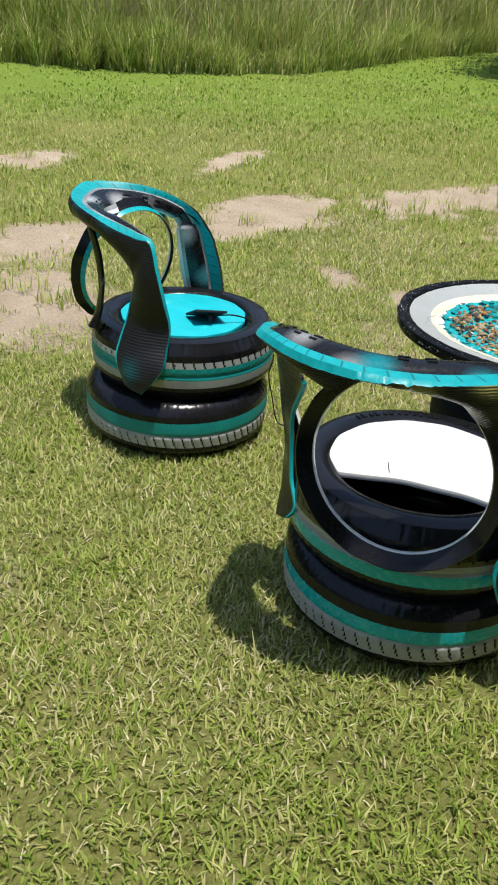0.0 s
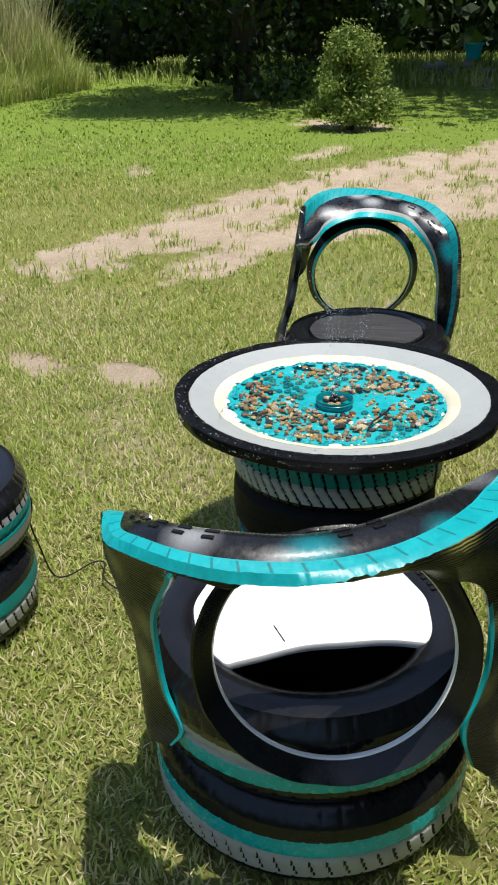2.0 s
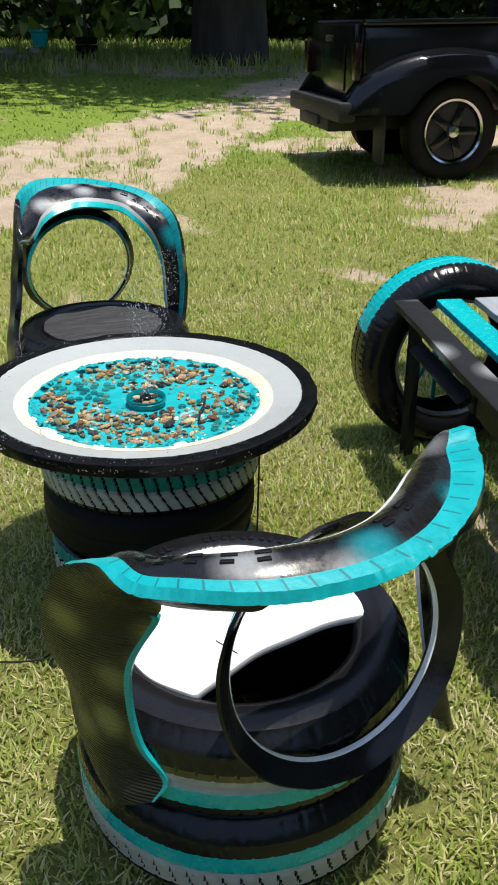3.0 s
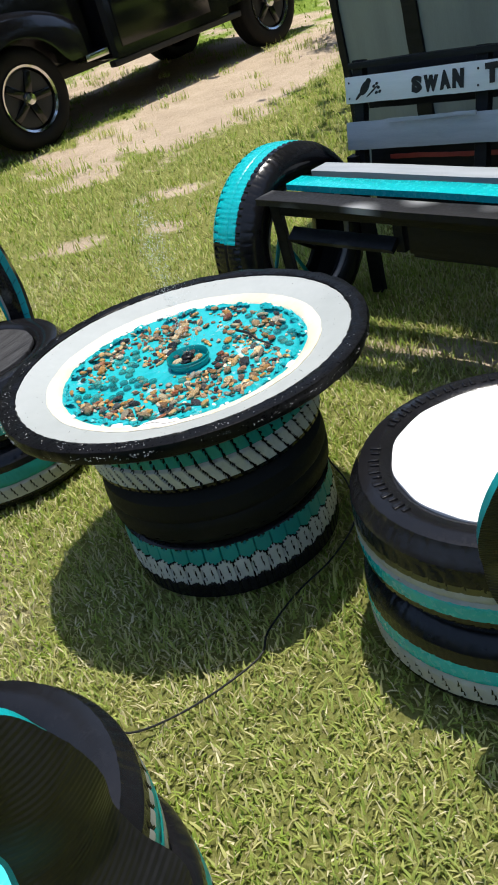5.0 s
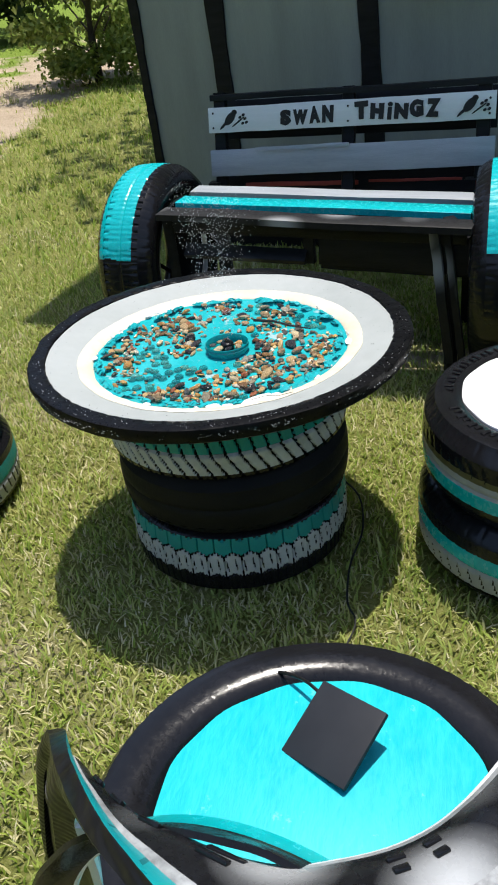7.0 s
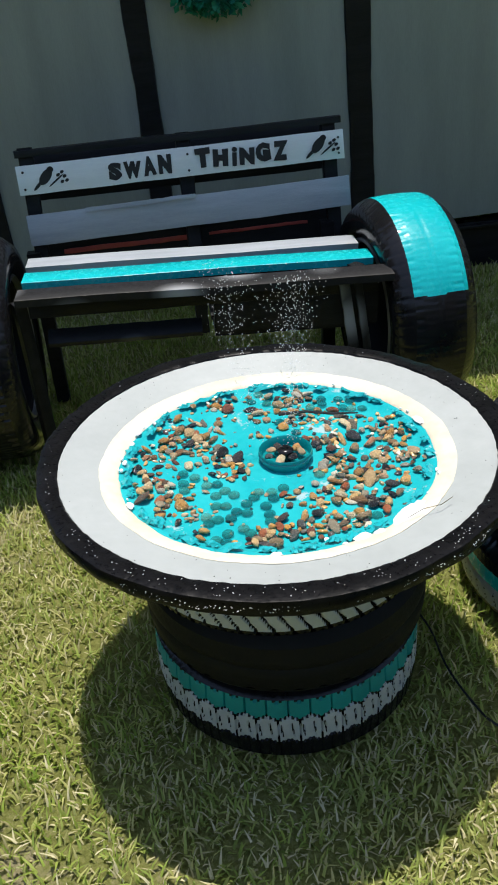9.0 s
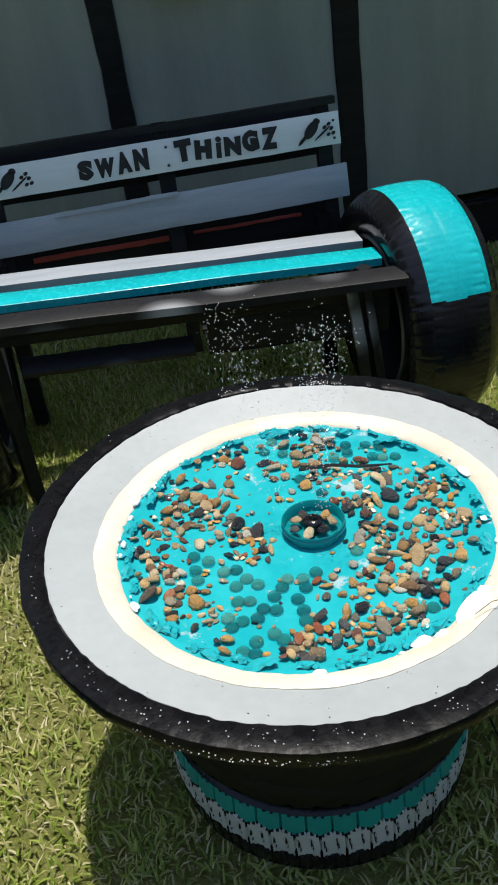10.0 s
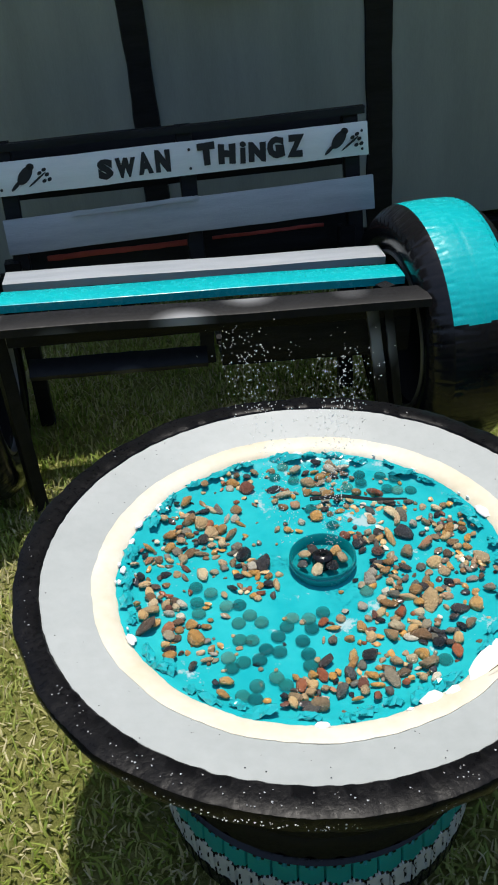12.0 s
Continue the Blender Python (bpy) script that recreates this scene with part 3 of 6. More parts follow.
def table_top():
    def rough_edge(a, r, z):
        k = 0.004 * math.sin(3 * a + 1) + 0.003 * math.sin(7 * a)
        n = 0.004 * noise.noise((8 * math.cos(a), 8 * math.sin(a), 40 * z))
        f = 0.0012 * noise.noise((22 * math.cos(a), 22 * math.sin(a), 90 * z + 60 * r)) + 0.0011 * noise.noise((80 * math.cos(a), 80 * math.sin(a), 160 * z + 90 * r))
        if r > 0.41:
            return (k * 0.5 + n + (f if r > 0.428 else 0.3 * f), 0.4 * n + 0.6 * f)
        return (0.5 * f + 0.0020 * noise.noise((23 * math.cos(a), 23 * math.sin(a), 7.0)), 0.0) if r > 0.395 else (0.0, 0.0)
    rim = Shape()
    rim.lathe([(0.398, TOP - 0.006), (0.4015, TOP + 0.0015), (0.404, TOP + 0.0040), (0.420, TOP + 0.0052), (0.437, TOP + 0.0046), (0.4405, TOP + 0.0036), (RIM + 0.0008, TOP - 0.0005), (RIM + 0.0005, TOP - 0.011),
               (RIM - 0.002, TOP - 0.021), (RIM - 0.003, TOP - 0.026), (0.428, TOP - 0.033), (0.41, TOP - 0.037), (0.36, TOP - 0.044), (0.20, TOP - 0.060)], 480, wobble=rough_edge)
    part("black_rim", rim, M_RIM, table, "lumpy glossy black sealed edge")

    def wavy(a, r, z):
        edge = max(0.0, (r - 0.385) / 0.02)
        return (0.0014 * math.sin(3 * a) + 0.0008 * math.sin(7 * a + 1) + 0.0016 * noise.noise((5 * math.cos(a), 5 * math.sin(a), 4.0)) + edge * 0.0020 * noise.noise((23 * math.cos(a), 23 * math.sin(a), 7.0)), 0.0008 * noise.noise((9 * math.cos(a), 9 * math.sin(a), 30 * r)))
    band = Shape().lathe([(0.322, TOP - 0.0185), (0.330, TOP - 0.0165), (0.350, TOP - 0.0115), (0.37, TOP - 0.0065), (0.392, TOP - 0.0018), (0.4025, TOP + 0.0012), (0.4055, TOP - 0.002)], 300, wobble=wavy)
    part("grey_band", band, M_GREY, table, "pale grey painted ring", m=pose(0.001, -0.001, 0))
    lip = Shape().lathe([(0.331, TOP - 0.022), (0.3305, TOP - 0.0145), (0.325, TOP - 0.0142), (0.310, TOP - 0.0185), (0.299, TOP - 0.0235), (0.293, TOP - 0.030), (0.289, TOP - 0.044)], 240,
                        wobble=lambda a, r, z: (0.0014 * math.sin(2 * a) + 0.0022 * noise.noise((6 * math.cos(a), 6 * math.sin(a), 0)) + 0.0012 * noise.noise((22 * math.cos(a), 22 * math.sin(a), 4)), 0.0010 * noise.noise((20 * math.cos(a), 20 * math.sin(a), 60 * r))))
    part("cream_band", lip, M_CREAM, table, "cream painted inner lip", m=pose(0.002, -0.004, 0))
    rng = random.Random(3)

    def dents(a, r, z):
        return (0.0, 0.004 * min(1.0, (0.30 - r) / 0.06) * noise.noise((r * 14 * math.cos(a), r * 14 * math.sin(a), 1.0)) + 0.0015 * noise.noise((r * 60 * math.cos(a), r * 60 * math.sin(a), 3.0)))
    basin = Shape().lathe([(0.0005 + 0.03 * k, TOP - 0.0365) for k in range(8)] + [(0.24, TOP - 0.0360), (0.262, TOP - 0.0355), (0.274, TOP - 0.0335), (0.283, TOP - 0.0298), (0.290, TOP - 0.0272), (0.299, TOP - 0.0268)], 160, wobble=dents)
    part("basin", basin, M_BASIN, table, "shallow wet teal basin", m=pose(0.002, -0.004, 0))
    # crumpled liner scraps round the basin's edge
    for k in range(48):
        a = k * 7.5 + rng.uniform(-5, 5)
        r = 0.285 + rng.uniform(-0.010, 0.005)
        w = radians(a)
        f = Shape()
        pts, q = [], []
        long, wide = rng.uniform(0.018, 0.048), rng.uniform(0.010, 0.022)
        for i in range(7):
            for j in range(5):
                taper = 1 - 0.5 * abs(i / 3 - 1) ** 2
                pts.append((long * (i / 6 - 0.5) + rng.uniform(-0.002, 0.002), wide * taper * (j / 4 - 0.5) + rng.uniform(-0.003, 0.003), 0.006 * math.sin(3.1 * j / 4) * taper + rng.uniform(-0.001, 0.003)))
        for i in range(6):
            for j in range(4):
                q.append((i * 5 + j, i * 5 + j + 1, i * 5 + j + 6, i * 5 + j + 5))
        f.add(pts, q)
        part("liner_fold", f, M_BASIN, table, m=pose(0.002 + r * math.cos(w), -0.004 + r * math.sin(w), TOP - 0.026, rng.uniform(-12, 22), rng.uniform(-15, 15), a + 90 + rng.uniform(-25, 25)), smooth=False)


table_top()
_s = random.Random(15)
for a, r, w in ((-54, 0.305, 0.040), (-47, 0.296, 0.020), (-72, 0.292, 0.018), (-66, 0.298, 0.012), (12, 0.296, 0.016), (150, 0.298, 0.010), (200, 0.297, 0.012), (-100, 0.297, 0.010)) + tuple((_s.uniform(0, 360), _s.uniform(0.289, 0.299), _s.choice((0.003, 0.004, 0.005, 0.008))) for _k in range(26)):
    pts = []
    for k in range(14):
        q = 2 * math.pi * k / 14
        e = 1 + 0.45 * noise.noise((math.cos(q) * 1.5, math.sin(q) * 1.5, a))
        pts.append((w * e * math.cos(q), 0.55 * w * e * math.sin(q)))
    flake = Shape().add([(x, y, 0.0) for x, y in pts] + [(0.8 * x, 0.8 * y, 0.0022) for x, y in pts] + [(0, 0, 0.003)], [(k, (k + 1) % 14, 14 + (k + 1) % 14, 14 + k) for k in range(14)] + [(14 + k, 14 + (k + 1) % 14, 28) for k in range(14)])
    part("paint_flake", flake, M_WHITE, table, "white scrap of loose paint", m=pose(0.005 + r * math.cos(radians(a)), -0.007 + r * math.sin(radians(a)), TOP - 0.0235 + 0.32 * (r - 0.292), _s.uniform(-4, 4), _s.uniform(-4, 4), a + 90))
WATER_Z = TOP - 0.0365
M_CUP = surface("dark_teal_plastic", (0.0, 0.20, 0.22), (0.006, 0.30, 0.32), 9, (0.15, 0.3), 60, 0.1, 0.001)
cup = thing("pump_cup", "small teal plastic cup round the pump, filled with stones", "cup", m=pose(0.02, -0.003, WATER_Z - 0.006) @ Matrix.Scale(0.98, 4))
part("wall", Shape().lathe([(0.036, 0.0), (0.046, 0.0), (0.050, 0.016), (0.0515, 0.029), (0.0505, 0.0305), (0.0490, 0.029), (0.047, 0.010), (0.0, 0.008)], 48), M_CUP, cup)
part("rib", Shape().lathe([(0.0495, 0.018), (0.0525, 0.020), (0.0525, 0.022), (0.0500, 0.024)], 48), M_CUP, cup)
part("nozzle", Shape().lathe([(0.016, 0.010), (0.016, 0.028), (0.013, 0.031), (0.006, 0.032), (0.005, 0.036), (0.0, 0.036)], 24), M_BLACK, cup, "black pump nozzle")

def specks(name, label, count, place, mat, seed, size):
    """Small crumbs stuck on the table top, as one mesh: dirt, and white ones in place of glints."""
    rng = random.Random(seed)
    s = Shape()
    for _ in range(count):
        x, y, z = place(rng)
        r = size * rng.uniform(0.4, 1.3)
        s.add([(x + r, y, z), (x - r * 0.6, y + r * 0.9, z), (x - r * 0.5, y - r * 0.8, z), (x, y, z + r * 0.8), (x, y, z - r * 0.3)], [(0, 1, 3), (1, 2, 3), (2, 0, 3), (1, 0, 4), (2, 1, 4), (0, 2, 4)])
    tagged(part(name, s, mat, table, label, smooth=False), label, kind="stuff")


def on_rim(rng):
    a = radians(rng.gauss(-75, 55))
    k = rng.random()
    r, z = (rng.uniform(0.41, 0.436), TOP + 0.0065) if k < 0.35 else (0.442 + 0.003 * math.sin(3 * a + 1), TOP - rng.uniform(0.004, 0.015))
    return r * math.cos(a), r * math.sin(a), z


def on_band(rng):
    a, r = radians(rng.uniform(0, 360)), rng.uniform(0.332, 0.396)
    return r * math.cos(a), r * math.sin(a), TOP - 0.0165 + 0.0162 * max(0.0, (r - 0.330) / 0.066)


# tiny white crumbs take the place of glints along the rim
specks("glint_specks", "white crumbs standing in for glints on the black rim", 520, on_rim, M_WHITE, 21, 0.0013)
specks("dirt_specks", "dark dirt crumbs on the grey ring", 110, on_band, M_INK, 22, 0.0011)

# ---- pebbles and glass gems in the basin ----
def stone_material(source="OBJECT"):
    m, t, b = nodes_of("wet_river_pebble")
    o = t.nodes.new("ShaderNodeObjectInfo" if source == "OBJECT" else "ShaderNodeNewGeometry")
    col = ramp(t, o.outputs["Random" if source == "OBJECT" else "Random Per Island"], [(0.0, (0.020, 0.021, 0.025)), (0.10, (0.05, 0.052, 0.058)), (0.18, (0.24, 0.14, 0.07)), (0.25, (0.58, 0.31, 0.09)), (0.33, (0.70, 0.50, 0.25)), (0.41, (0.07, 0.06, 0.06)),
                                        (0.48, (0.36, 0.11, 0.05)), (0.56, (0.76, 0.62, 0.38)), (0.63, (0.08, 0.09, 0.095)), (0.71, (0.64, 0.34, 0.09)), (0.78, (0.13, 0.145, 0.13)), (0.85, (0.66, 0.46, 0.24)), (0.92, (0.04, 0.038, 0.042)), (1.0, (0.80, 0.74, 0.58))])
    col = mix(t, 0.28, col, ramp(t, noise_tex(t, 1.1, 6, 0.75), [(0.35, (0.22, 0.20, 0.18)), (0.5, (0.52, 0.52, 0.52)), (0.65, (0.80, 0.76, 0.68))]), "OVERLAY")
    col = mix(t, ramp(t, noise_tex(t, 3.0, 5, 0.8), [(0.62, (0.0,)), (0.72, (0.35,))]), col, (0.05, 0.045, 0.04))
    t.links.new(col, b.inputs["Base Color"])
    t.links.new(ramp(t, noise_tex(t, 2.0, 4, 0.7), [(0.35, (0.06,)), (0.65, (0.30,))]), b.inputs["Roughness"])
    bump(t, b, noise_tex(t, 3.0, 6, 0.7), 0.5, 0.14)
    return m


def gem_material():
    m, t, b = nodes_of("teal_glass_gem")
    o = t.nodes.new("ShaderNodeObjectInfo")
    t.links.new(ramp(t, o.outputs["Random"], [(0.0, (0.005, 0.10, 0.12)), (0.5, (0.02, 0.20, 0.18)), (1.0, (0.10, 0.30, 0.24))]), b.inputs["Base Color"])
    b.inputs["Roughness"].default_value = 0.04
    b.inputs["Alpha"].default_value = 0.46
    b.inputs["IOR"].default_value = 1.5
    return m


M_STONE, M_GEM = stone_material(), gem_material()


def pebble_mesh(seed):
    """A water-worn stone: a flattened, slightly faceted lump."""
    bm = bmesh.new()
    bmesh.ops.create_icosphere(bm, subdivisions=2, radius=1.0)
    r = random.Random(seed)
    sx, sy, sz, off = r.uniform(0.95, 1.5), r.uniform(0.62, 1.0), r.uniform(0.40, 0.72), Vector((seed * 3.1, seed * 1.7, 0))
    cuts = [(Vector((r.gauss(0, 1), r.gauss(0, 1), r.gauss(0, 1))).normalized(), r.uniform(0.52, 0.85)) for _ in range(9)]
    for v in bm.verts:
        p = v.co * (1 + 0.30 * noise.noise(v.co * 0.9 + off))
        for n, d in cuts:
            k = p.dot(n) - d
            if k > 0:
                p -= n * k * 0.93
        v.co = Vector((p.x * sx, p.y * sy, max(p.z * sz, -0.45 * sz)))
    me = bpy.data.meshes.new("pebble")
    bm.to_mesh(me)
    bm.free()
    me.materials.append(M_STONE)
    me.polygons.foreach_set("use_smooth", [True] * len(me.polygons))
    return me


def strew():
    rng = random.Random(11)
    shapes = [pebble_mesh(k) for k in range(18)]
    # heaps of stones: angle, radius, spread, number
    heaps = [(158, 0.21, 0.050, 30), (135, 0.225, 0.042, 26), (108, 0.25, 0.030, 14), (176, 0.22, 0.035, 12), (72, 0.235, 0.030, 14), (62, 0.165, 0.035, 12), (40, 0.16, 0.040, 14), (85, 0.19, 0.040, 10),
             (22, 0.225, 0.035, 20), (8, 0.245, 0.028, 18), (-12, 0.235, 0.035, 22), (-28, 0.20, 0.035, 18), (18, 0.10, 0.030, 16), (-18, 0.11, 0.035, 18), (-42, 0.16, 0.040, 22), (-52, 0.22, 0.035, 20),
             (-70, 0.235, 0.030, 18), (-86, 0.225, 0.032, 20), (-102, 0.245, 0.025, 14), (-75, 0.14, 0.035, 10), (-128, 0.265, 0.015, 3), (-146, 0.24, 0.035, 10), (205, 0.22, 0.035, 12), (190, 0.24, 0.030, 10),
             (172, 0.10, 0.030, 14), (200, 0.09, 0.028, 10), (150, 0.13, 0.030, 8), (100, 0.10, 0.03, 4)]
    placed = []
    for a, r, sp, n in heaps:
        for _ in range(int(1.3 * n)):
            for _try in range(14):
                x, y = r * math.cos(radians(a)) + rng.gauss(0, sp * 0.74), r * math.sin(radians(a)) + rng.gauss(0, sp * 0.56)
                s = rng.choice((0.0052, 0.0062, 0.0074, 0.0085, 0.0096, 0.0128)) * rng.uniform(0.88, 1.15)
                if math.hypot(x, y) < 0.276 and math.hypot(x - 0.02, y) > 0.060 + s and all((x - p) ** 2 + (y - q) ** 2 > (0.56 * (s + o)) ** 2 for p, q, o in placed):
                    placed.append((x, y, s))
                    break
    rest = Shape()
    for i, (x, y, s) in enumerate(sorted(placed, key=lambda q: -q[2])):
        rise = 0.006 * max(0.0, (math.hypot(x, y) - 0.24) / 0.03)
        m = pose(x, y, WATER_Z + 0.40 * s + rise, rng.uniform(-24, 24), rng.uniform(-24, 24), rng.uniform(0, 360)) @ Matrix.Scale(s, 4)
        if i < 290:
            ob = new("pebble", shapes[i % 18])
            ob.matrix_basis = m
            tagged(ob, "small smooth wet river pebble in the teal basin", "pebble", "pebbles in the basin")
        else:
            me = shapes[i % 18]
            rest.add([m @ v.co for v in me.vertices], [tuple(p.vertices) for p in me.polygons])
    if rest.v:
        tagged(part("small_pebbles", rest, stone_material("GEOMETRY")), "small wet pebbles between the larger ones", "pebbles", kind="stuff")
    for x, y, s in ((0.010, 0.018, 0.010), (-0.012, -0.01, 0.011), (0.045, 0.012, 0.010), (0.03, -0.022, 0.011), (-0.004, 0.012, 0.009), (0.05, -0.008, 0.009), (0.008, -0.025, 0.010)):
        ob = new("pebble", shapes[int(abs(x) * 9000) % 10])
        ob.matrix_basis = pose(x, y, WATER_Z + 0.016, 10, -8, x * 9000) @ Matrix.Scale(s, 4)
        tagged(ob, "small dark pebble in the pump cup", "pebble", "pebbles in the cup")
    gem = Shape().lathe([(0.0, 0.0048), (0.45, 0.0046), (0.68, 0.0052), (0.85, 0.0044), (1.0, 0.0018), (0.95, 0.0), (0.0, 0.0)], 20)
    for k in range(len(gem.v)):
        gem.v[k] = (gem.v[k][0] * 0.0105, gem.v[k][1] * 0.0105, gem.v[k][2])
    me = gem.mesh("glass_gem", [M_GEM])
    n = 0
    while n < 46:
        a, r = (radians(rng.gauss(215, 24)), rng.uniform(0.13, 0.268)) if n < 24 else (radians(rng.uniform(240, 460)), rng.uniform(0.10, 0.265))
        x, y = r * math.cos(a), r * math.sin(a)
        if all((x - p) ** 2 + (y - q) ** 2 > (0.008 + o) ** 2 for p, q, o in placed):
            placed.append((x, y, 0.009))
            ob = new("glass_gem", me)
            ob.matrix_basis = pose(x, y, WATER_Z + 0.002, rng.uniform(-6, 6), rng.uniform(-6, 6), 0)
            tagged(ob, "flat round teal glass gem on the basin floor", "glass gem", "glass gems in the basin")
            n += 1
    # smaller gravel and paint crumbs between the stones
    grit = 0
    while grit < 190:
        a, r = radians(rng.uniform(0, 360)), 0.285 * math.sqrt(rng.uniform(0.05, 1))
        x, y, s = r * math.cos(a), r * math.sin(a), rng.uniform(0.0025, 0.0055)
        if math.hypot(x - 0.02, y) > 0.06:
            ob = new("grit", shapes[grit % 18])
            ob.matrix_basis = pose(x, y, WATER_Z + 0.3 * s, 0, 0, rng.uniform(0, 360)) @ Matrix.Scale(s, 4)
            tagged(ob, "tiny stone chip between the pebbles", "stone chip", "stone chips in the basin")
            grit += 1
    twig = Shape().tube([(-0.075, 0, 0), (-0.02, 0.004, 0.004), (0.03, -0.003, 0.003), (0.085, 0.004, 0)], [0.0035, 0.003, 0.0028, 0.0015], 6)
    part("twig", twig, M_CABLE, m=pose(0.105, 0.130, WATER_Z + 0.014, 0, 0, -14))
    tagged(bpy.data.objects["twig"], "thin dark twig lying across the wet pebbles", "twig")
    straw = Shape().tube([(0, 0, 0.001), (0.03, 0.004, 0.003), (0.06, -0.002, 0.002), (0.085, 0.006, 0.001)], 0.0006, 5)
    part("dry_straw", straw, M_OLIVE, m=pose(0.175, -0.270, TOP - 0.010, 0, -8, 12))
    tagged(bpy.data.objects["dry_straw"], "dry blade of straw lying on the cream lip", "straw")


strew()


# ---- water thrown up by the pump ----
def spray():
    rng = np.random.default_rng(6)
    m, t, b = nodes_of("clear_water")
    b.inputs["Base Color"].default_value = (0.95, 0.98, 1.0, 1)
    b.inputs["Roughness"].default_value = 0.04
    b.inputs["Transmission Weight"].default_value = 0.25
    b.inputs["IOR"].default_value = 1.33
    octa = np.array([(1, 0, 0), (-1, 0, 0), (0, 1, 0), (0, -1, 0), (0, 0, 1.25), (0, 0, -1.25)], float)
    tris = np.array([(0, 2, 4), (2, 1, 4), (1, 3, 4), (3, 0, 4), (2, 0, 5), (1, 2, 5), (3, 1, 5), (0, 3, 5)])
    vs, qs = [], []
    jets = [(-0.085, 0.060, 0.024, 420), (0.020, -0.020, 0.022, 620), (0.045, 0.02, 0.030, 160), (-0.04, 0.03, 0.03, 100)]
    n = 0
    for dx, dy, spread, count in jets:
        for k in range(count):
            # each jet goes up as a loose column that widens towards its top and falls back beside itself
            h = 0.34 * rng.uniform(0, 1) ** 0.75
            f = h / 0.34
            x, y = 0.02 + dx * (0.55 + 0.55 * f) + rng.normal(0, spread * (0.25 + 0.75 * f)), dy * (0.4 + 0.8 * f) + rng.normal(0, spread * (0.25 + 0.75 * f))
            r = rng.uniform(0.0005, 0.0011)
            vs.append(octa * r + np.array([x, y, WATER_Z + 0.03 + h]))
            qs.append(tris + 6 * n)
            n += 1
    me = raw_mesh("water_drops", np.concatenate(vs), np.concatenate(qs), [m], smooth=True)
    tagged(new("water_drops", me), "small drops of water thrown up by the pump", "water drops", kind="stuff")


spray()

# ---- tyre chairs ----
def spline(points, n):
    """A smooth curve through the points (Catmull-Rom), n samples."""
    p = [Vector(q) for q in points]
    p = [2 * p[0] - p[1]] + p + [2 * p[-1] - p[-2]]
    out = []
    for i in range(n):
        t = i / (n - 1) * (len(p) - 3)
        k = min(int(t), len(p) - 4)
        t -= k
        a, b, c, d = p[k:k + 4]
        out.append(0.5 * ((2 * b) + (c - a) * t + (2 * a - 5 * b + 4 * c - d) * t * t + (3 * b - a - 3 * c + d) * t ** 3))
    return out


def hoop_point(at, turn, deg, r, side, push=0.0):
    """A point on the hoop that stands behind the seat, deg from its top towards one side (1 or -1), in that side's own mirror."""
    p, h = radians(deg), radians(turn) * side
    w = r * math.sin(p)
    return (at[0] + push - w * math.sin(h), at[1] * side + w * math.cos(h), at[2] + r * math.cos(p))


def half_back(rows, straps=(), hoop_at=(0.30, 0.0, 0.515), turn=0, side=1):
    """Half of a backrest, from its middle to the tail on one side, as rows of (back, side, height): the bead, the shoulder, the trimmed
    edge of the tread, and the lower edge of the flap that hangs from it (a point, or an angle on the hoop that it runs down to).
    The strap goes on from the collar between a front and a rear edge."""
    out = []
    for i, (bead, edge, low) in enumerate(rows):
        part_way = 0.34 + (0.44 * (i / (len(rows) - 1)) ** 3 if straps else 0.0)
        bead, edge = Vector(bead), Vector(edge)
        flap = Vector(hoop_point(hoop_at, turn, low, 0.216, side, 0.022)) if not isinstance(low, tuple) else Vector(low)
        away = Vector((edge.x, edge.y, 0)).normalized()
        lift = Vector((0, 0, 1)) * 0.5 + away * 0.5
        out.append((bead, edge + (bead - edge) * part_way + lift * 0.10 * (bead - edge).length, edge, flap))
    for front, rear in straps:
        e, r = Vector(front), Vector(rear)
        n = Vector((e.x, e.y, 0)).normalized()
        d = (r - e).normalized()
        out.append((e - n * 0.012 + d * 0.016, e - n * 0.004 + d * 0.010, e, r))
    return out


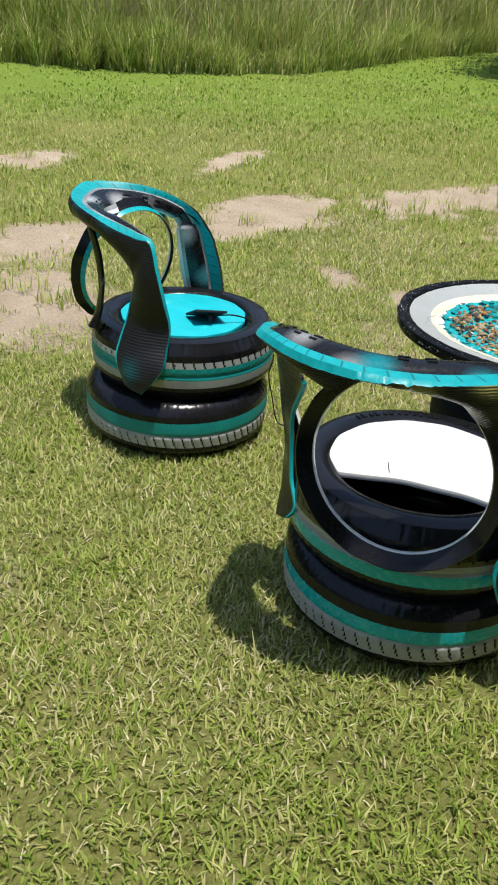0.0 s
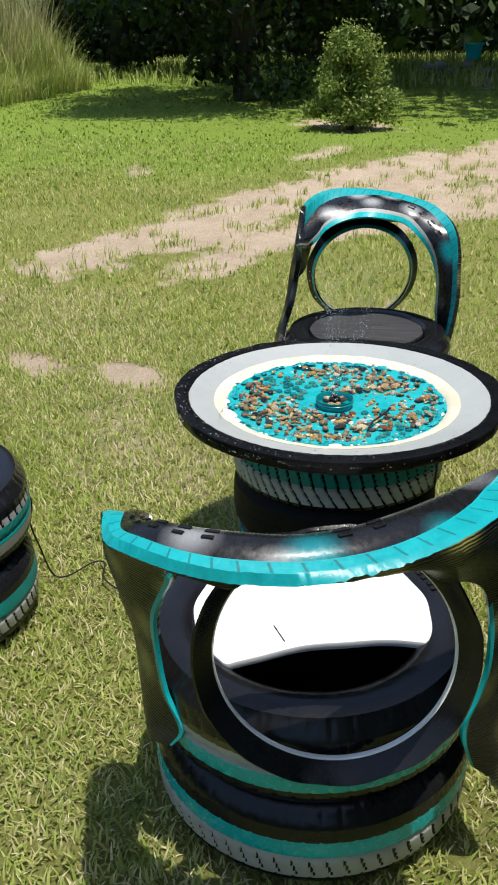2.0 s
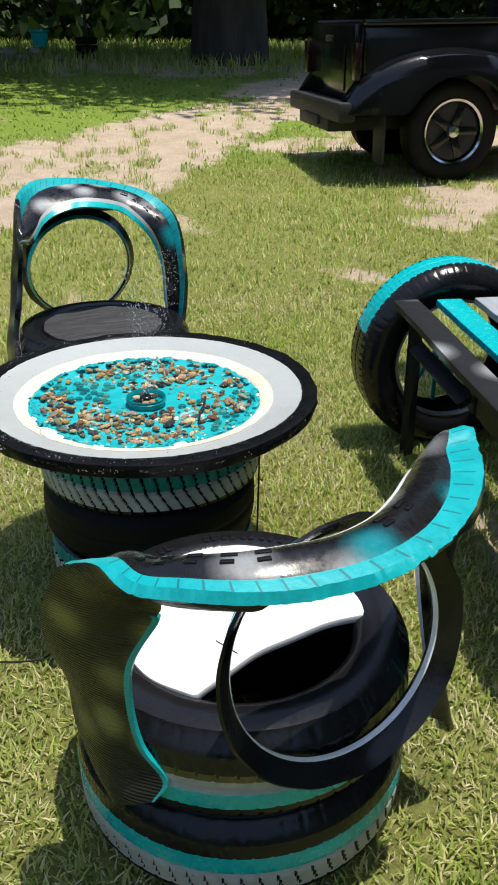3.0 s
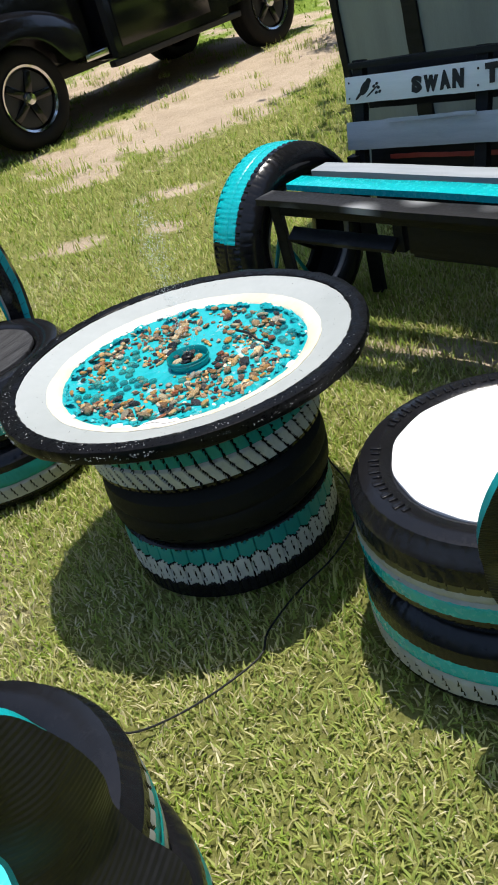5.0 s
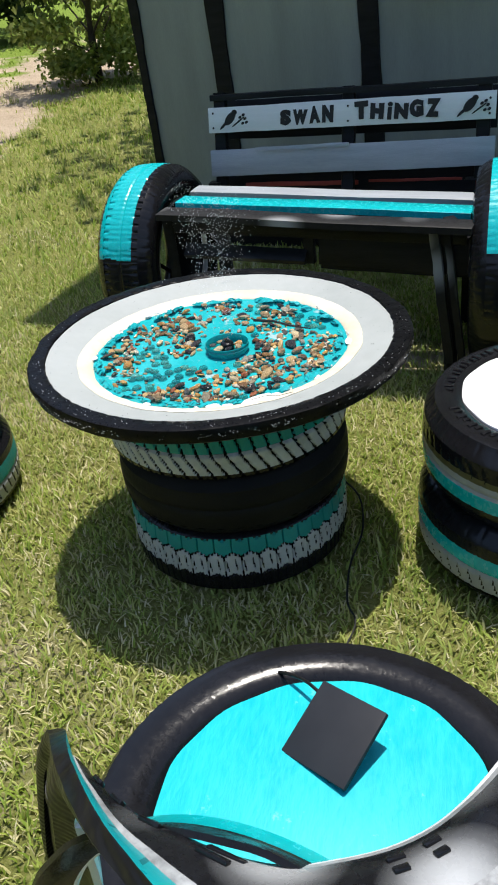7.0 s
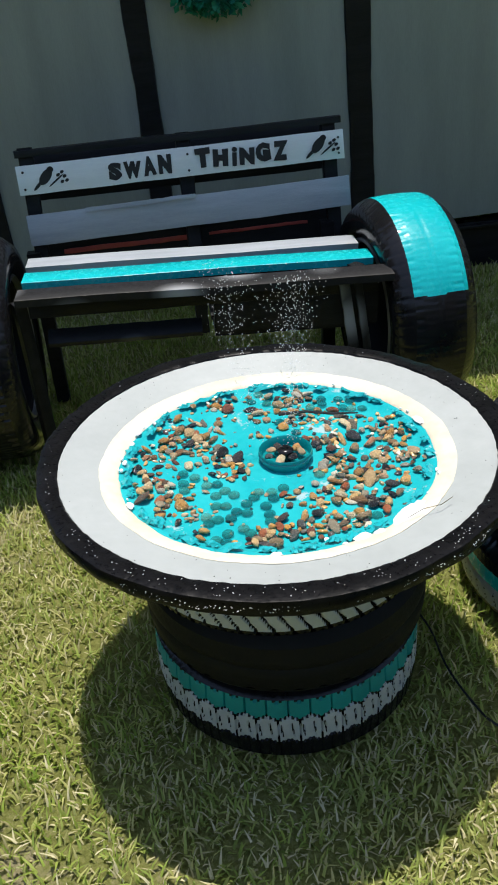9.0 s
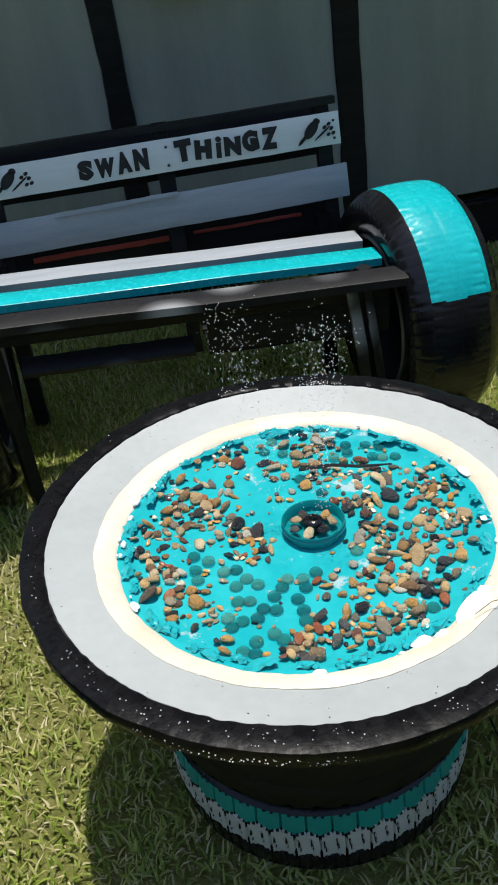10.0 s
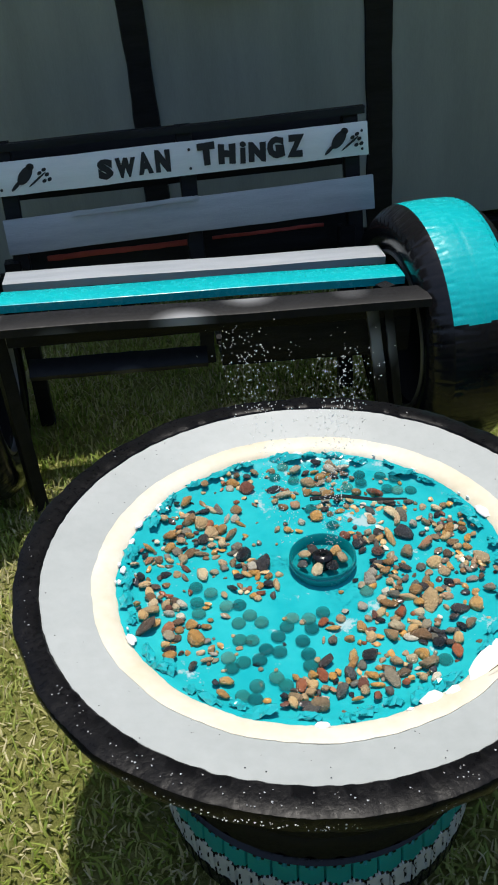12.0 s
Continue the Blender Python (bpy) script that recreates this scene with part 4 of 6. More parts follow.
def backrest(half, thick=0.008, n=560, stripes=(), painted=True, bead_rows=1):
    def side(row, sg):
        return tuple((u, sg * w, z) for u, w, z in row)
    neg, pos = half
    both = [side(row, -1) for row in reversed(neg[1:])] + [side(row, 1) for row in pos]
    curves = [spline([row[k] for row in both], n) for k in range(4)]
    s = Shape()
    wide, tread, hang = 8, 7, 20
    outer, kinds = [], []
    for i in range(n):
        a, b, c, d = (q[i] for q in curves)
        up = (b - a).cross(curves[1][min(i + 1, n - 1)] - curves[1][max(i - 1, 0)])
        up = up.normalized() if up.length > 1e-9 else Vector((0, 0, 1))
        if up.z < 0 and abs(i - n * (len(neg) - 1) / (len(both) - 1)) < n * 0.2:
            up = -up
        ring = []
        for j in range(wide + 1):
            t = (j / wide) ** (1.35 if bead_rows > 1 else 1.0)
            ring.append(a + (b - a) * t + up * 0.016 * min(1.0, ((b - a).length / 0.075) ** 1.5) * math.sin(math.pi * t))
        for j in range(1, tread + 1):
            t = j / tread
            rag = (0.055 * noise.noise((i * 0.16, 0.0, 3.0)) + 0.05 * noise.noise((i * 0.5, 0.0, 7.0))) * t
            ring.append(b + (c - b) * (t + rag))
        e = ring[-1]
        out = Vector((0.25, math.copysign(1.0, e.y), 0.0))
        for j in range(1, hang + 1):
            t = j / hang
            ring.append(e + (d - e) * t + out * 0.018 * math.sin(math.pi * t) * min(1.0, (d - e).length / 0.12))
        outer.append(ring)
    m = wide + tread + hang
    norm = []
    for i in range(n):
        row = []
        for j in range(m + 1):
            du = outer[min(i + 1, n - 1)][j] - outer[max(i - 1, 0)][j]
            dv = outer[i][min(j + 1, m)] - outer[i][max(j - 1, 0)]
            k = du.cross(dv)
            row.append(k.normalized() if k.length > 1e-9 else Vector((0, 0, 1)))
        norm.append(row)
    sign = 1.0 if norm[int(n * (len(neg) - 1) / (len(both) - 1))][wide // 2].z > 0 else -1.0
    # the tread stays flat; these faces only take the groove shade as colour
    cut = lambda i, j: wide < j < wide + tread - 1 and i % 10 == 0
    idx = lambda sd, i, j: sd * n * (m + 1) + i * (m + 1) + j
    vs = []
    for sd in (0, 1):
        for i in range(n):
            for j in range(m + 1):
                vs.append(outer[i][j] + norm[i][j] * sign * (thick if sd == 0 else 0.0))
    step = (n - 1) / (len(both) - 1)
    ends = (step * (len(neg) - 7) if len(neg) > 9 else 0, n - 1 - step * (len(pos) - 7) if len(pos) > 9 else n)
    centre = int(step * (len(neg) - 1))
    kind = lambda j: 2 if j < bead_rows else (4 if j in stripes else 0 if j < wide else (1 if j < wide + tread else 3))
    sliver = lambda i, j: painted and j == m - 1 and not ends[0] <= i <= ends[1]
    fs, ms = [], []
    for i in range(n - 1):
        for j in range(m):
            fs.append((idx(0, i, j), idx(0, i, j + 1), idx(0, i + 1, j + 1), idx(0, i + 1, j)))
            k = 0 if j < bead_rows and (i > centre + 4.3 * step or (i < centre - 4.3 * step and len(neg) > 9)) else kind(j)
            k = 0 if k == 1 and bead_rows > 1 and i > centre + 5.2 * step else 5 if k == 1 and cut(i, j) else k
            ms.append(1 if sliver(i, j) else k)
            fs.append((idx(1, i, j), idx(1, i + 1, j), idx(1, i + 1, j + 1), idx(1, i, j + 1)))
            ms.append(1 if sliver(i, j) else 3)
        fs.append((idx(0, i, 0), idx(0, i + 1, 0), idx(1, i + 1, 0), idx(1, i, 0)))
        ms.append(2)
        fs.append((idx(0, i, m), idx(1, i, m), idx(1, i + 1, m), idx(0, i + 1, m)))
        ms.append(1 if sliver(i, m - 1) else 3)
    for i in (0, n - 1):
        for j in range(m):
            fs.append((idx(0, i, j), idx(0, i, j + 1), idx(1, i, j + 1), idx(1, i, j)))
            ms.append(3)
    s.add(vs, fs, ms)
    return s, outer, norm, sign, centre


def hoop(seg=96):
    """The other sidewall with its bead left whole: a ring standing behind the seat, hollow towards it, with a painted bead."""
    s = Shape()
    prof = [(0.190, 0.004), (0.190, -0.004), (0.195, -0.014), (0.203, 0.003), (0.211, 0.012), (0.220, 0.022), (0.225, 0.028), (0.221, 0.032), (0.209, 0.021), (0.199, 0.010), (0.1925, 0.006)]
    n = len(prof)
    m = pose(0, 0, 0, 0, 90, 0)
    vs, fs, ms = [], [], []
    for k in range(seg):
        a = 2 * math.pi * k / seg
        for i, (r, z) in enumerate(prof):
            rr = r + 0.004 * math.sin(2 * a) + (0.004 * noise.noise((4 * math.cos(a), 4 * math.sin(a), 2.0)) if 4 < i < 9 else 0.0)
            vs.append(m @ Vector((rr * math.cos(a), rr * math.sin(a), z)))
    for k in range(seg):
        k2 = (k + 1) % seg
        for j in range(n):
            j2 = (j + 1) % n
            fs.append((k * n + j, k2 * n + j, k2 * n + j2, k * n + j2))
            ms.append(1 if j in (0, 10) else (2 if j == 2 else 0))
    return s.add(vs, fs, ms)


def seat_disc(radius, thick, chord=None, step=0.0):
    """A seat board; chord: how far behind the centre it is sawn off, with a hollow curve."""
    bm = bmesh.new()
    ring = []
    for k in range(96):
        a = 2 * math.pi * k / 96
        r = radius + 0.002 * math.sin(3 * a) + 0.0015 * math.sin(13 * a)
        x, y = r * math.cos(a), r * math.sin(a)
        if chord is not None and x > chord - 0.045 * (1 - (y / radius) ** 2):
            x = chord - 0.045 * (1 - (y / radius) ** 2) + 0.002 * math.sin(40 * y)
        ring.append(bm.verts.new((x, y, 0)))
    f = bm.faces.new(ring)
    got = bmesh.ops.extrude_face_region(bm, geom=[f])
    top = [g for g in got["geom"] if isinstance(g, bmesh.types.BMVert)]
    bmesh.ops.translate(bm, vec=(0, 0, thick), verts=top)
    bmesh.ops.recalc_face_normals(bm, faces=bm.faces[:])
    caps = [q for q in bm.faces if len(q.verts) > 20]
    bmesh.ops.bevel(bm, geom=[e for q in caps for e in q.edges], offset=0.002, segments=2, affect="EDGES", profile=0.5)
    bm.verts.index_update()
    s = Shape().add([v.co[:] for v in bm.verts], [[v.index for v in q.verts] for q in bm.faces])
    bm.free()
    return s


def letter_bars(outer, norm, sign, spots, parent, mat):
    """Raised moulded marks on the sidewall, as plain bars."""
    for i, j, length in spots:
        a, b = outer[i][j], outer[i + length][j]
        up = norm[i][j] * sign
        d = (b - a)
        side = d.cross(up).normalized()
        s = Shape()
        c = (a + b) / 2 + up * 0.0085
        h = d.length * 0.5 * 0.7
        turn = Matrix((d.normalized(), side, up)).transposed().to_4x4()
        s.box((-h, -0.011, -0.003), (h, -0.004, 0.0012), 0.001)
        s.box((-h, 0.004, -0.003), (h * 0.7, 0.011, 0.0012), 0.001)
        part("moulded_mark", s, mat, parent, m=Matrix.Translation(c) @ turn)


TYRE_H = 0.205


def chair(name_label, at, heading, R, seat_mat, seat_label, upper_bands, lower_bands, half, seat_turn=0.0, chord=None, seat_r=0.214, hoop_at=(0.30, 0.0, 0.515), hoop_turn=0, bead=M_WHITE, liner=M_LINER, shift=(0.0, 0.0), lean=-8, stripes=(), painted=True, bead_rows=1, stripe=M_SPRAY):
    c = thing("tyre_chair", name_label, "chair", m=pose(at[0], at[1], 0, 0, 0, heading), group="tyre chairs round the table")
    lo = tyre(R, TYRE_H, 0.19, lower_bands, road_tread(64, 1.3, (0.12, 0.40), (0.44,)), 448, 18)
    up = tyre(R - 0.004, TYRE_H, 0.212, upper_bands, road_tread(60, 1.3, (0.66, 0.9), (0.44,)), 420, 18)
    part("tyre", lo, [], c, "lower black tyre with sea-green and silver tread stripes")
    part("tyre", up, [], c, "upper black tyre with striped painted tread", m=pose(0.006 + shift[0], -0.004 + shift[1], 0.202, 0, 0, 33))
    part("seat", seat_disc(seat_r, 0.016, chord), seat_mat, c, seat_label, m=pose(0.004 + shift[0], shift[1], 0.385, 0, 0, seat_turn))
    s, outer, norm, sign, mid = backrest(half, stripes=stripes, painted=painted, bead_rows=bead_rows)
    back = part("backrest", s, [M_SIDE, M_COLLAR, bead, liner, stripe, M_GROOVE_SHADE], c, "cut tyre backrest, black sidewall with teal tread edge")
    part("hoop", hoop(), [M_BLACK, M_WHITE, M_TEAL], c, "black sidewall hoop with a painted bead", m=pose(*hoop_at, 0, lean, hoop_turn))
    letter_bars(outer, norm, sign, [(mid + k, 2 + 2 * bead_rows, 11) for k in (-80, -64, -48, -32, -16)], back, M_BLACK)
    letter_bars(outer, norm, sign, [(mid + k, 2 + 2 * bead_rows, 9) for k in (36, 50)], back, M_BLACK)
    return c


# the front and rear edges of each strap, down to its tail
STRAP_B_NEG = [((0.154, 0.347, 0.579), (0.273, 0.186, 0.623)), ((0.119, 0.343, 0.483), (0.252, 0.224, 0.535)), ((0.107, 0.319, 0.403), (0.241, 0.228, 0.445)),
               ((0.121, 0.313, 0.324), (0.247, 0.215, 0.362)), ((0.174, 0.291, 0.263), (0.267, 0.182, 0.303)), ((0.216, 0.266, 0.222), (0.266, 0.205, 0.262))]
STRAP_B_POS = [((0.050, 0.358, 0.695), (0.158, 0.318, 0.510)), ((0.000, 0.370, 0.590), (0.165, 0.318, 0.445)),
               ((0.005, 0.362, 0.480), (0.176, 0.308, 0.392)), ((0.060, 0.360, 0.365), (0.190, 0.290, 0.340)), ((0.110, 0.365, 0.262), (0.190, 0.294, 0.300)), ((0.155, 0.378, 0.160), (0.172, 0.318, 0.240))]
STRAP_A = [((-0.123, 0.258, 0.630), (-0.015, 0.238, 0.545)), ((-0.146, 0.252, 0.543), (-0.008, 0.242, 0.505)), ((-0.151, 0.230, 0.460), (0.000, 0.256, 0.450)),
           ((-0.158, 0.248, 0.400), (0.005, 0.282, 0.390)), ((-0.172, 0.290, 0.335), (0.000, 0.305, 0.335)), ((-0.120, 0.328, 0.255), (-0.045, 0.318, 0.280))]
STRAP_C = [((0.063, 0.260, 0.698), (0.120, 0.268, 0.560)), ((0.065, 0.273, 0.591), (0.110, 0.286, 0.500)),
           ((0.045, 0.290, 0.498), (0.085, 0.305, 0.440)), ((-0.010, 0.318, 0.413), (0.070, 0.318, 0.385)), ((-0.075, 0.328, 0.344), (0.060, 0.324, 0.335)), ((-0.125, 0.335, 0.284), (0.040, 0.328, 0.295))]
COLLAR_A_POS = [((0.270, -0.018, 0.700), (0.397, 0.012, 0.780), 0), ((0.260, 0.035, 0.702), (0.375, 0.103, 0.772), 14),
                ((0.242, 0.085, 0.708), (0.322, 0.174, 0.762), (0.317, 0.162, 0.725)), ((0.212, 0.128, 0.718), (0.243, 0.221, 0.754), (0.238, 0.211, 0.720)),
                ((0.160, 0.170, 0.735), (0.145, 0.245, 0.740), (0.135, 0.234, 0.700)), ((0.092, 0.202, 0.745), (0.048, 0.252, 0.723), (0.040, 0.240, 0.656)),
                ((-0.008, 0.224, 0.730), (-0.037, 0.249, 0.712), (-0.003, 0.231, 0.606)), ((-0.082, 0.236, 0.704), (-0.086, 0.244, 0.706), (-0.012, 0.228, 0.568))]
# on the other side the whole collar sweeps down to the tyre
COLLAR_A_NEG = [COLLAR_A_POS[0], ((0.256, 0.115, 0.690), (0.311, 0.120, 0.768), 16),
                ((0.234, 0.168, 0.682), (0.227, 0.199, 0.740), (0.232, 0.192, 0.708)), ((0.212, 0.208, 0.662), (0.149, 0.254, 0.692), (0.154, 0.247, 0.666)),
                ((0.205, 0.226, 0.632), (0.124, 0.287, 0.638), (0.129, 0.283, 0.618)), ((0.203, 0.228, 0.590), (0.107, 0.310, 0.588), (0.112, 0.307, 0.570)),
                ((0.195, 0.235, 0.505), (0.094, 0.338, 0.489), (0.098, 0.336, 0.475)), ((0.190, 0.250, 0.430), (0.087, 0.356, 0.392), (0.092, 0.355, 0.382)),
                ((0.175, 0.270, 0.340), (0.083, 0.363, 0.301), (0.088, 0.363, 0.293))]
COLLAR_B_POS = [((0.392, -0.049, 0.794), (0.476, -0.024, 0.787), 0), ((0.381, 0.026, 0.791), (0.458, 0.078, 0.787), 16),
                ((0.344, 0.096, 0.787), (0.409, 0.173, 0.789), 31), ((0.290, 0.151, 0.782), (0.340, 0.247, 0.791), 46),
                ((0.224, 0.202, 0.774), (0.252, 0.305, 0.790), (0.215, 0.272, 0.655)), ((0.167, 0.251, 0.774), (0.173, 0.336, 0.791), (0.180, 0.296, 0.620)),
                ((0.119, 0.310, 0.785), (0.115, 0.352, 0.794), (0.158, 0.310, 0.570))]
COLLAR_B_NEG = [COLLAR_B_POS[0], ((0.389, 0.105, 0.792), (0.469, 0.102, 0.788), 16),
                ((0.369, 0.155, 0.783), (0.442, 0.175, 0.786), 31), ((0.340, 0.191, 0.762), (0.401, 0.229, 0.775), 46),
                ((0.288, 0.213, 0.741), (0.327, 0.262, 0.763), (0.305, 0.175, 0.690)), ((0.250, 0.251, 0.704), (0.260, 0.293, 0.726), (0.295, 0.185, 0.665)),
                ((0.226, 0.295, 0.679), (0.213, 0.319, 0.689), (0.282, 0.188, 0.645))]
COLLAR_C_POS = [((0.154, -0.015, 0.790), (0.369, -0.089, 0.849), 0), ((0.155, 0.060, 0.785), (0.359, 0.008, 0.862), 16),
                ((0.139, 0.126, 0.767), (0.320, 0.100, 0.870), 31), ((0.113, 0.172, 0.742), (0.263, 0.169, 0.868), 46),
                ((0.077, 0.205, 0.714), (0.189, 0.217, 0.856), (0.230, 0.205, 0.690)), ((0.040, 0.237, 0.703), (0.124, 0.240, 0.842), (0.180, 0.222, 0.650)),
                ((0.001, 0.255, 0.716), (0.075, 0.250, 0.823), (0.140, 0.236, 0.600))]
COLLAR_C_NEG = [COLLAR_C_POS[0], ((0.189, 0.128, 0.766), (0.311, 0.222, 0.823), 16),
                ((0.165, 0.187, 0.726), (0.218, 0.289, 0.793), (0.223, 0.282, 0.761)), ((0.139, 0.237, 0.671), (0.130, 0.327, 0.747), (0.135, 0.320, 0.714)),
                ((0.124, 0.264, 0.606), (0.096, 0.340, 0.683), (0.101, 0.336, 0.658)), ((0.113, 0.276, 0.543), (0.071, 0.341, 0.627), (0.076, 0.338, 0.604)),
                ((0.103, 0.277, 0.439), (0.052, 0.343, 0.510), (0.056, 0.341, 0.492)), ((0.116, 0.291, 0.373), (0.040, 0.329, 0.396), (0.045, 0.328, 0.383)),
                ((0.107, 0.307, 0.282), (0.029, 0.307, 0.290), (0.034, 0.307, 0.280))]
A_AT, B_AT, C_AT = (0.552, -1.031), (0.771, 0.112), (-1.009, -0.092)
HOOP_A, HOOP_B, HOOP_C = (0.275, -0.045, 0.515), (0.293, 0.083, 0.540), (0.290, 0.010, 0.545)
chair_a = chair("tyre chair with teal plywood seat and cut-tyre back", A_AT, -82, 0.317, M_SEAT_TEAL, "teal painted plywood seat",
                [(0.10, 0.36, 2), (0.36, 0.66, 3), (0.66, 0.86, 2)], [(0.10, 0.42, 2), (0.42, 0.82, 3)],
                [half_back(COLLAR_A_NEG, (), HOOP_A, -9, -1), half_back(COLLAR_A_POS, STRAP_A, HOOP_A, -9, 1)], hoop_at=HOOP_A, hoop_turn=-9, liner=M_LINER_DARK, shift=(-0.004, -0.026), stripes=(1, 7))
chair_b = chair("tyre chair with white sawn-off seat board and cut-tyre back", B_AT, 3.5, 0.320, M_WHITE, "white painted board sawn off along its rear edge",
                [(0.10, 0.40, 1), (0.40, 0.60, 2), (0.60, 0.74, 4)], [(0.08, 0.44, 2), (0.44, 0.80, 1)],
                [half_back(COLLAR_B_NEG, STRAP_B_NEG, HOOP_B, 16, -1), half_back(COLLAR_B_POS, STRAP_B_POS, HOOP_B, 16, 1)],
                seat_turn=22, chord=0.150, seat_r=0.230, hoop_at=HOOP_B, hoop_turn=16, lean=-9)
chair("tyre chair with black board seat and black cut-tyre back", C_AT, 192, 0.320, M_SEAT_BLACK, "black painted slatted seat board",
                [(0.10, 0.44, 3), (0.44, 0.82, 2)], [(0.08, 0.44, 2), (0.44, 0.82, 3)],
                [half_back(COLLAR_C_NEG, (), HOOP_C, 0, -1),
                 half_back(COLLAR_C_POS, STRAP_C, HOOP_C, 0, 1)], hoop_at=HOOP_C, bead=M_TEAL, stripes=(2,), painted=False, bead_rows=2, stripe=M_GREY)

# the torn flap between the hoop and the teal-seated chair's tyre
FLAP_UP = [(0.300, 0.120, 0.735), (0.225, 0.180, 0.690), (0.172, 0.202, 0.612), (0.142, 0.222, 0.552), (0.118, 0.246, 0.527), (0.112, 0.262, 0.460), (0.118, 0.280, 0.395)]
FLAP_LOW = [(0.330, 0.070, 0.735), (0.274, 0.149, 0.690), (0.212, 0.176, 0.600), (0.170, 0.200, 0.510), (0.165, 0.215, 0.455), (0.168, 0.235, 0.420), (0.172, 0.262, 0.392)]


def torn_flap():
    s = Shape()
    up, low = spline(FLAP_UP, 30), spline(FLAP_LOW, 30)
    vs, fs = [], []
    for a, b in zip(up, low):
        bulge = Vector((a.x, a.y, 0)).normalized()
        for k in range(5):
            q = a + (b - a) * (k / 4) + bulge * 0.010 * math.sin(math.pi * k / 4)
            vs += [q, q - bulge * 0.008]
    for i in range(29):
        for k in range(4):
            o, e = i * 10 + k * 2, (i + 1) * 10 + k * 2
            fs += [(o, o + 2, e + 2, e), (o + 1, e + 1, e + 3, o + 3)]
        o, e = i * 10, (i + 1) * 10
        fs += [(o, e, e + 1, o + 1), (o + 8, o + 9, e + 9, e + 8)]
    part("side_flap", s.add(vs, fs), M_BLACK, chair_a, "torn black rubber flap")


torn_flap()

# moulded marks round the sidewall of the white-seated chair, as plain bars
for k in range(14):
    a = 118 + 9.0 * k + (14 if k > 7 else 0)
    part("moulded_mark", Shape().box((-0.011, -0.014, -0.003), (0.011, -0.003, 0.002), 0.001).box((-0.011, 0.004, -0.003), (0.006, 0.014, 0.002), 0.001), M_BLACK, chair_b,
         m=pose(0.006 + 0.262 * math.cos(radians(a)), -0.004 + 0.262 * math.sin(radians(a)), 0.4075, 0, 0, a))

# slit in the white seat
part("crack", Shape().box((-0.0012, -0.026, 0), (0.0012, 0.026, 0.0008), 0.0), M_INK, chair_b, "thin dark crack", m=pose(0.092, -0.048, 0.4015, 0, 0, -55))

# solar panel that leans on the teal seat, and its cable to the pump
E1, E2 = Vector((0.095, -0.045, 0.013)).normalized(), Vector((0.035, 0.089, 0.045))
E2 = (E2 - E1 * E2.dot(E1)).normalized()
panel = thing("solar_panel", "small square dark solar panel propped on the teal seat", "solar panel", m=Matrix.Translation((0.514, -0.938, 0.427)) @ Matrix((E1, E2, E1.cross(E2))).transposed().to_4x4())
part("panel_face", Shape().box((-0.055, -0.055, -0.004), (0.055, 0.055, 0.004), 0.002), surface("dark_solar_cells", (0.014, 0.016, 0.022), (0.024, 0.027, 0.034), 8, (0.62, 0.75), 50, 0.1, 0.0005, spec=0.3), panel, "dark solar cells")
part("prop", Shape().box((-0.006, 0.036, -0.034), (0.006, 0.046, -0.004), 0.002), M_BLACK, panel, "black prop")


def lay_cable():
    pts = [(0.50, -0.895, 0.428), (0.455, -0.862, 0.428), (0.405, -0.833, 0.405), (0.352, -0.797, 0.345), (0.333, -0.781, 0.27), (0.342, -0.788, 0.205), (0.328, -0.777, 0.12), (0.318, -0.755, 0.03),
           (0.305, -0.715, 0.020), (0.225, -0.675, 0.022), (0.215, -0.640, 0.020), (0.29, -0.607, 0.022), (0.34, -0.515, 0.020), (0.372, -0.405, 0.022), (0.378, -0.31, 0.020), (0.345, -0.250, 0.022), (0.320, -0.12, 0.020),
           (0.318, 0.02, 0.022), (0.27, 0.17, 0.022), (0.16, 0.270, 0.03), (0.10, 0.276, 0.10), (0.085, 0.281, 0.26), (0.085, 0.284, 0.44)]
    s = Shape().tube(spline(pts, 120), 0.0026, 6)
    part("cable", s, M_CABLE)
    tagged(bpy.data.objects["cable"], "thin black pump cable running over the grass", "cable")


lay_cable()

# ---- bench of pallet boards between two upright tyres ----
bench = thing("bench", "pallet-board bench with tyre arms, black, grey, white and teal paint", "bench")


def board(name, a, b, wide, thick, mat, label, tilt=0.0, warp=0.004, seed=0, parent=None):
    """A plank from a to b (centres of its ends); wide along its own face, tilted about its length, slightly warped."""
    a, b = Vector(a), Vector(b)
    d = (b - a)
    n = 14
    ax = d.normalized()
    up = Vector((0, 0, 1))
    side = up.cross(ax).normalized()
    r = Matrix.Rotation(radians(tilt), 3, ax)
    w, h = r @ side, r @ ax.cross(side).normalized()
    prof = [(-0.5, -0.5), (-0.46, -0.5), (0.46, -0.5), (0.5, -0.42), (0.5, 0.42), (0.46, 0.5), (-0.46, 0.5), (-0.5, 0.42), (-0.5, -0.42)]
    vs, fs = [], []
    for i in range(n + 1):
        t = i / n
        off = h * warp * noise.noise((t * 2.5, seed, 0)) + w * 0.5 * warp * noise.noise((t * 2.0, seed, 5))
        for u, v in prof:
            jag = 0.002 * noise.noise((t * 14, u * 3, seed))
            vs.append(a + d * t + w * (u * wide + jag) + h * (v * thick) + off)
    k = len(prof)
    for i in range(n):
        for j in range(k):
            j2 = (j + 1) % k
            fs.append((i * k + j, (i + 1) * k + j, (i + 1) * k + j2, i * k + j2))
    fs.append(tuple(range(k))[::-1])
    fs.append(tuple(range(n * k, (n + 1) * k)))
    return part(name, Shape().add(vs, fs), mat, bench if parent is None else parent, label)


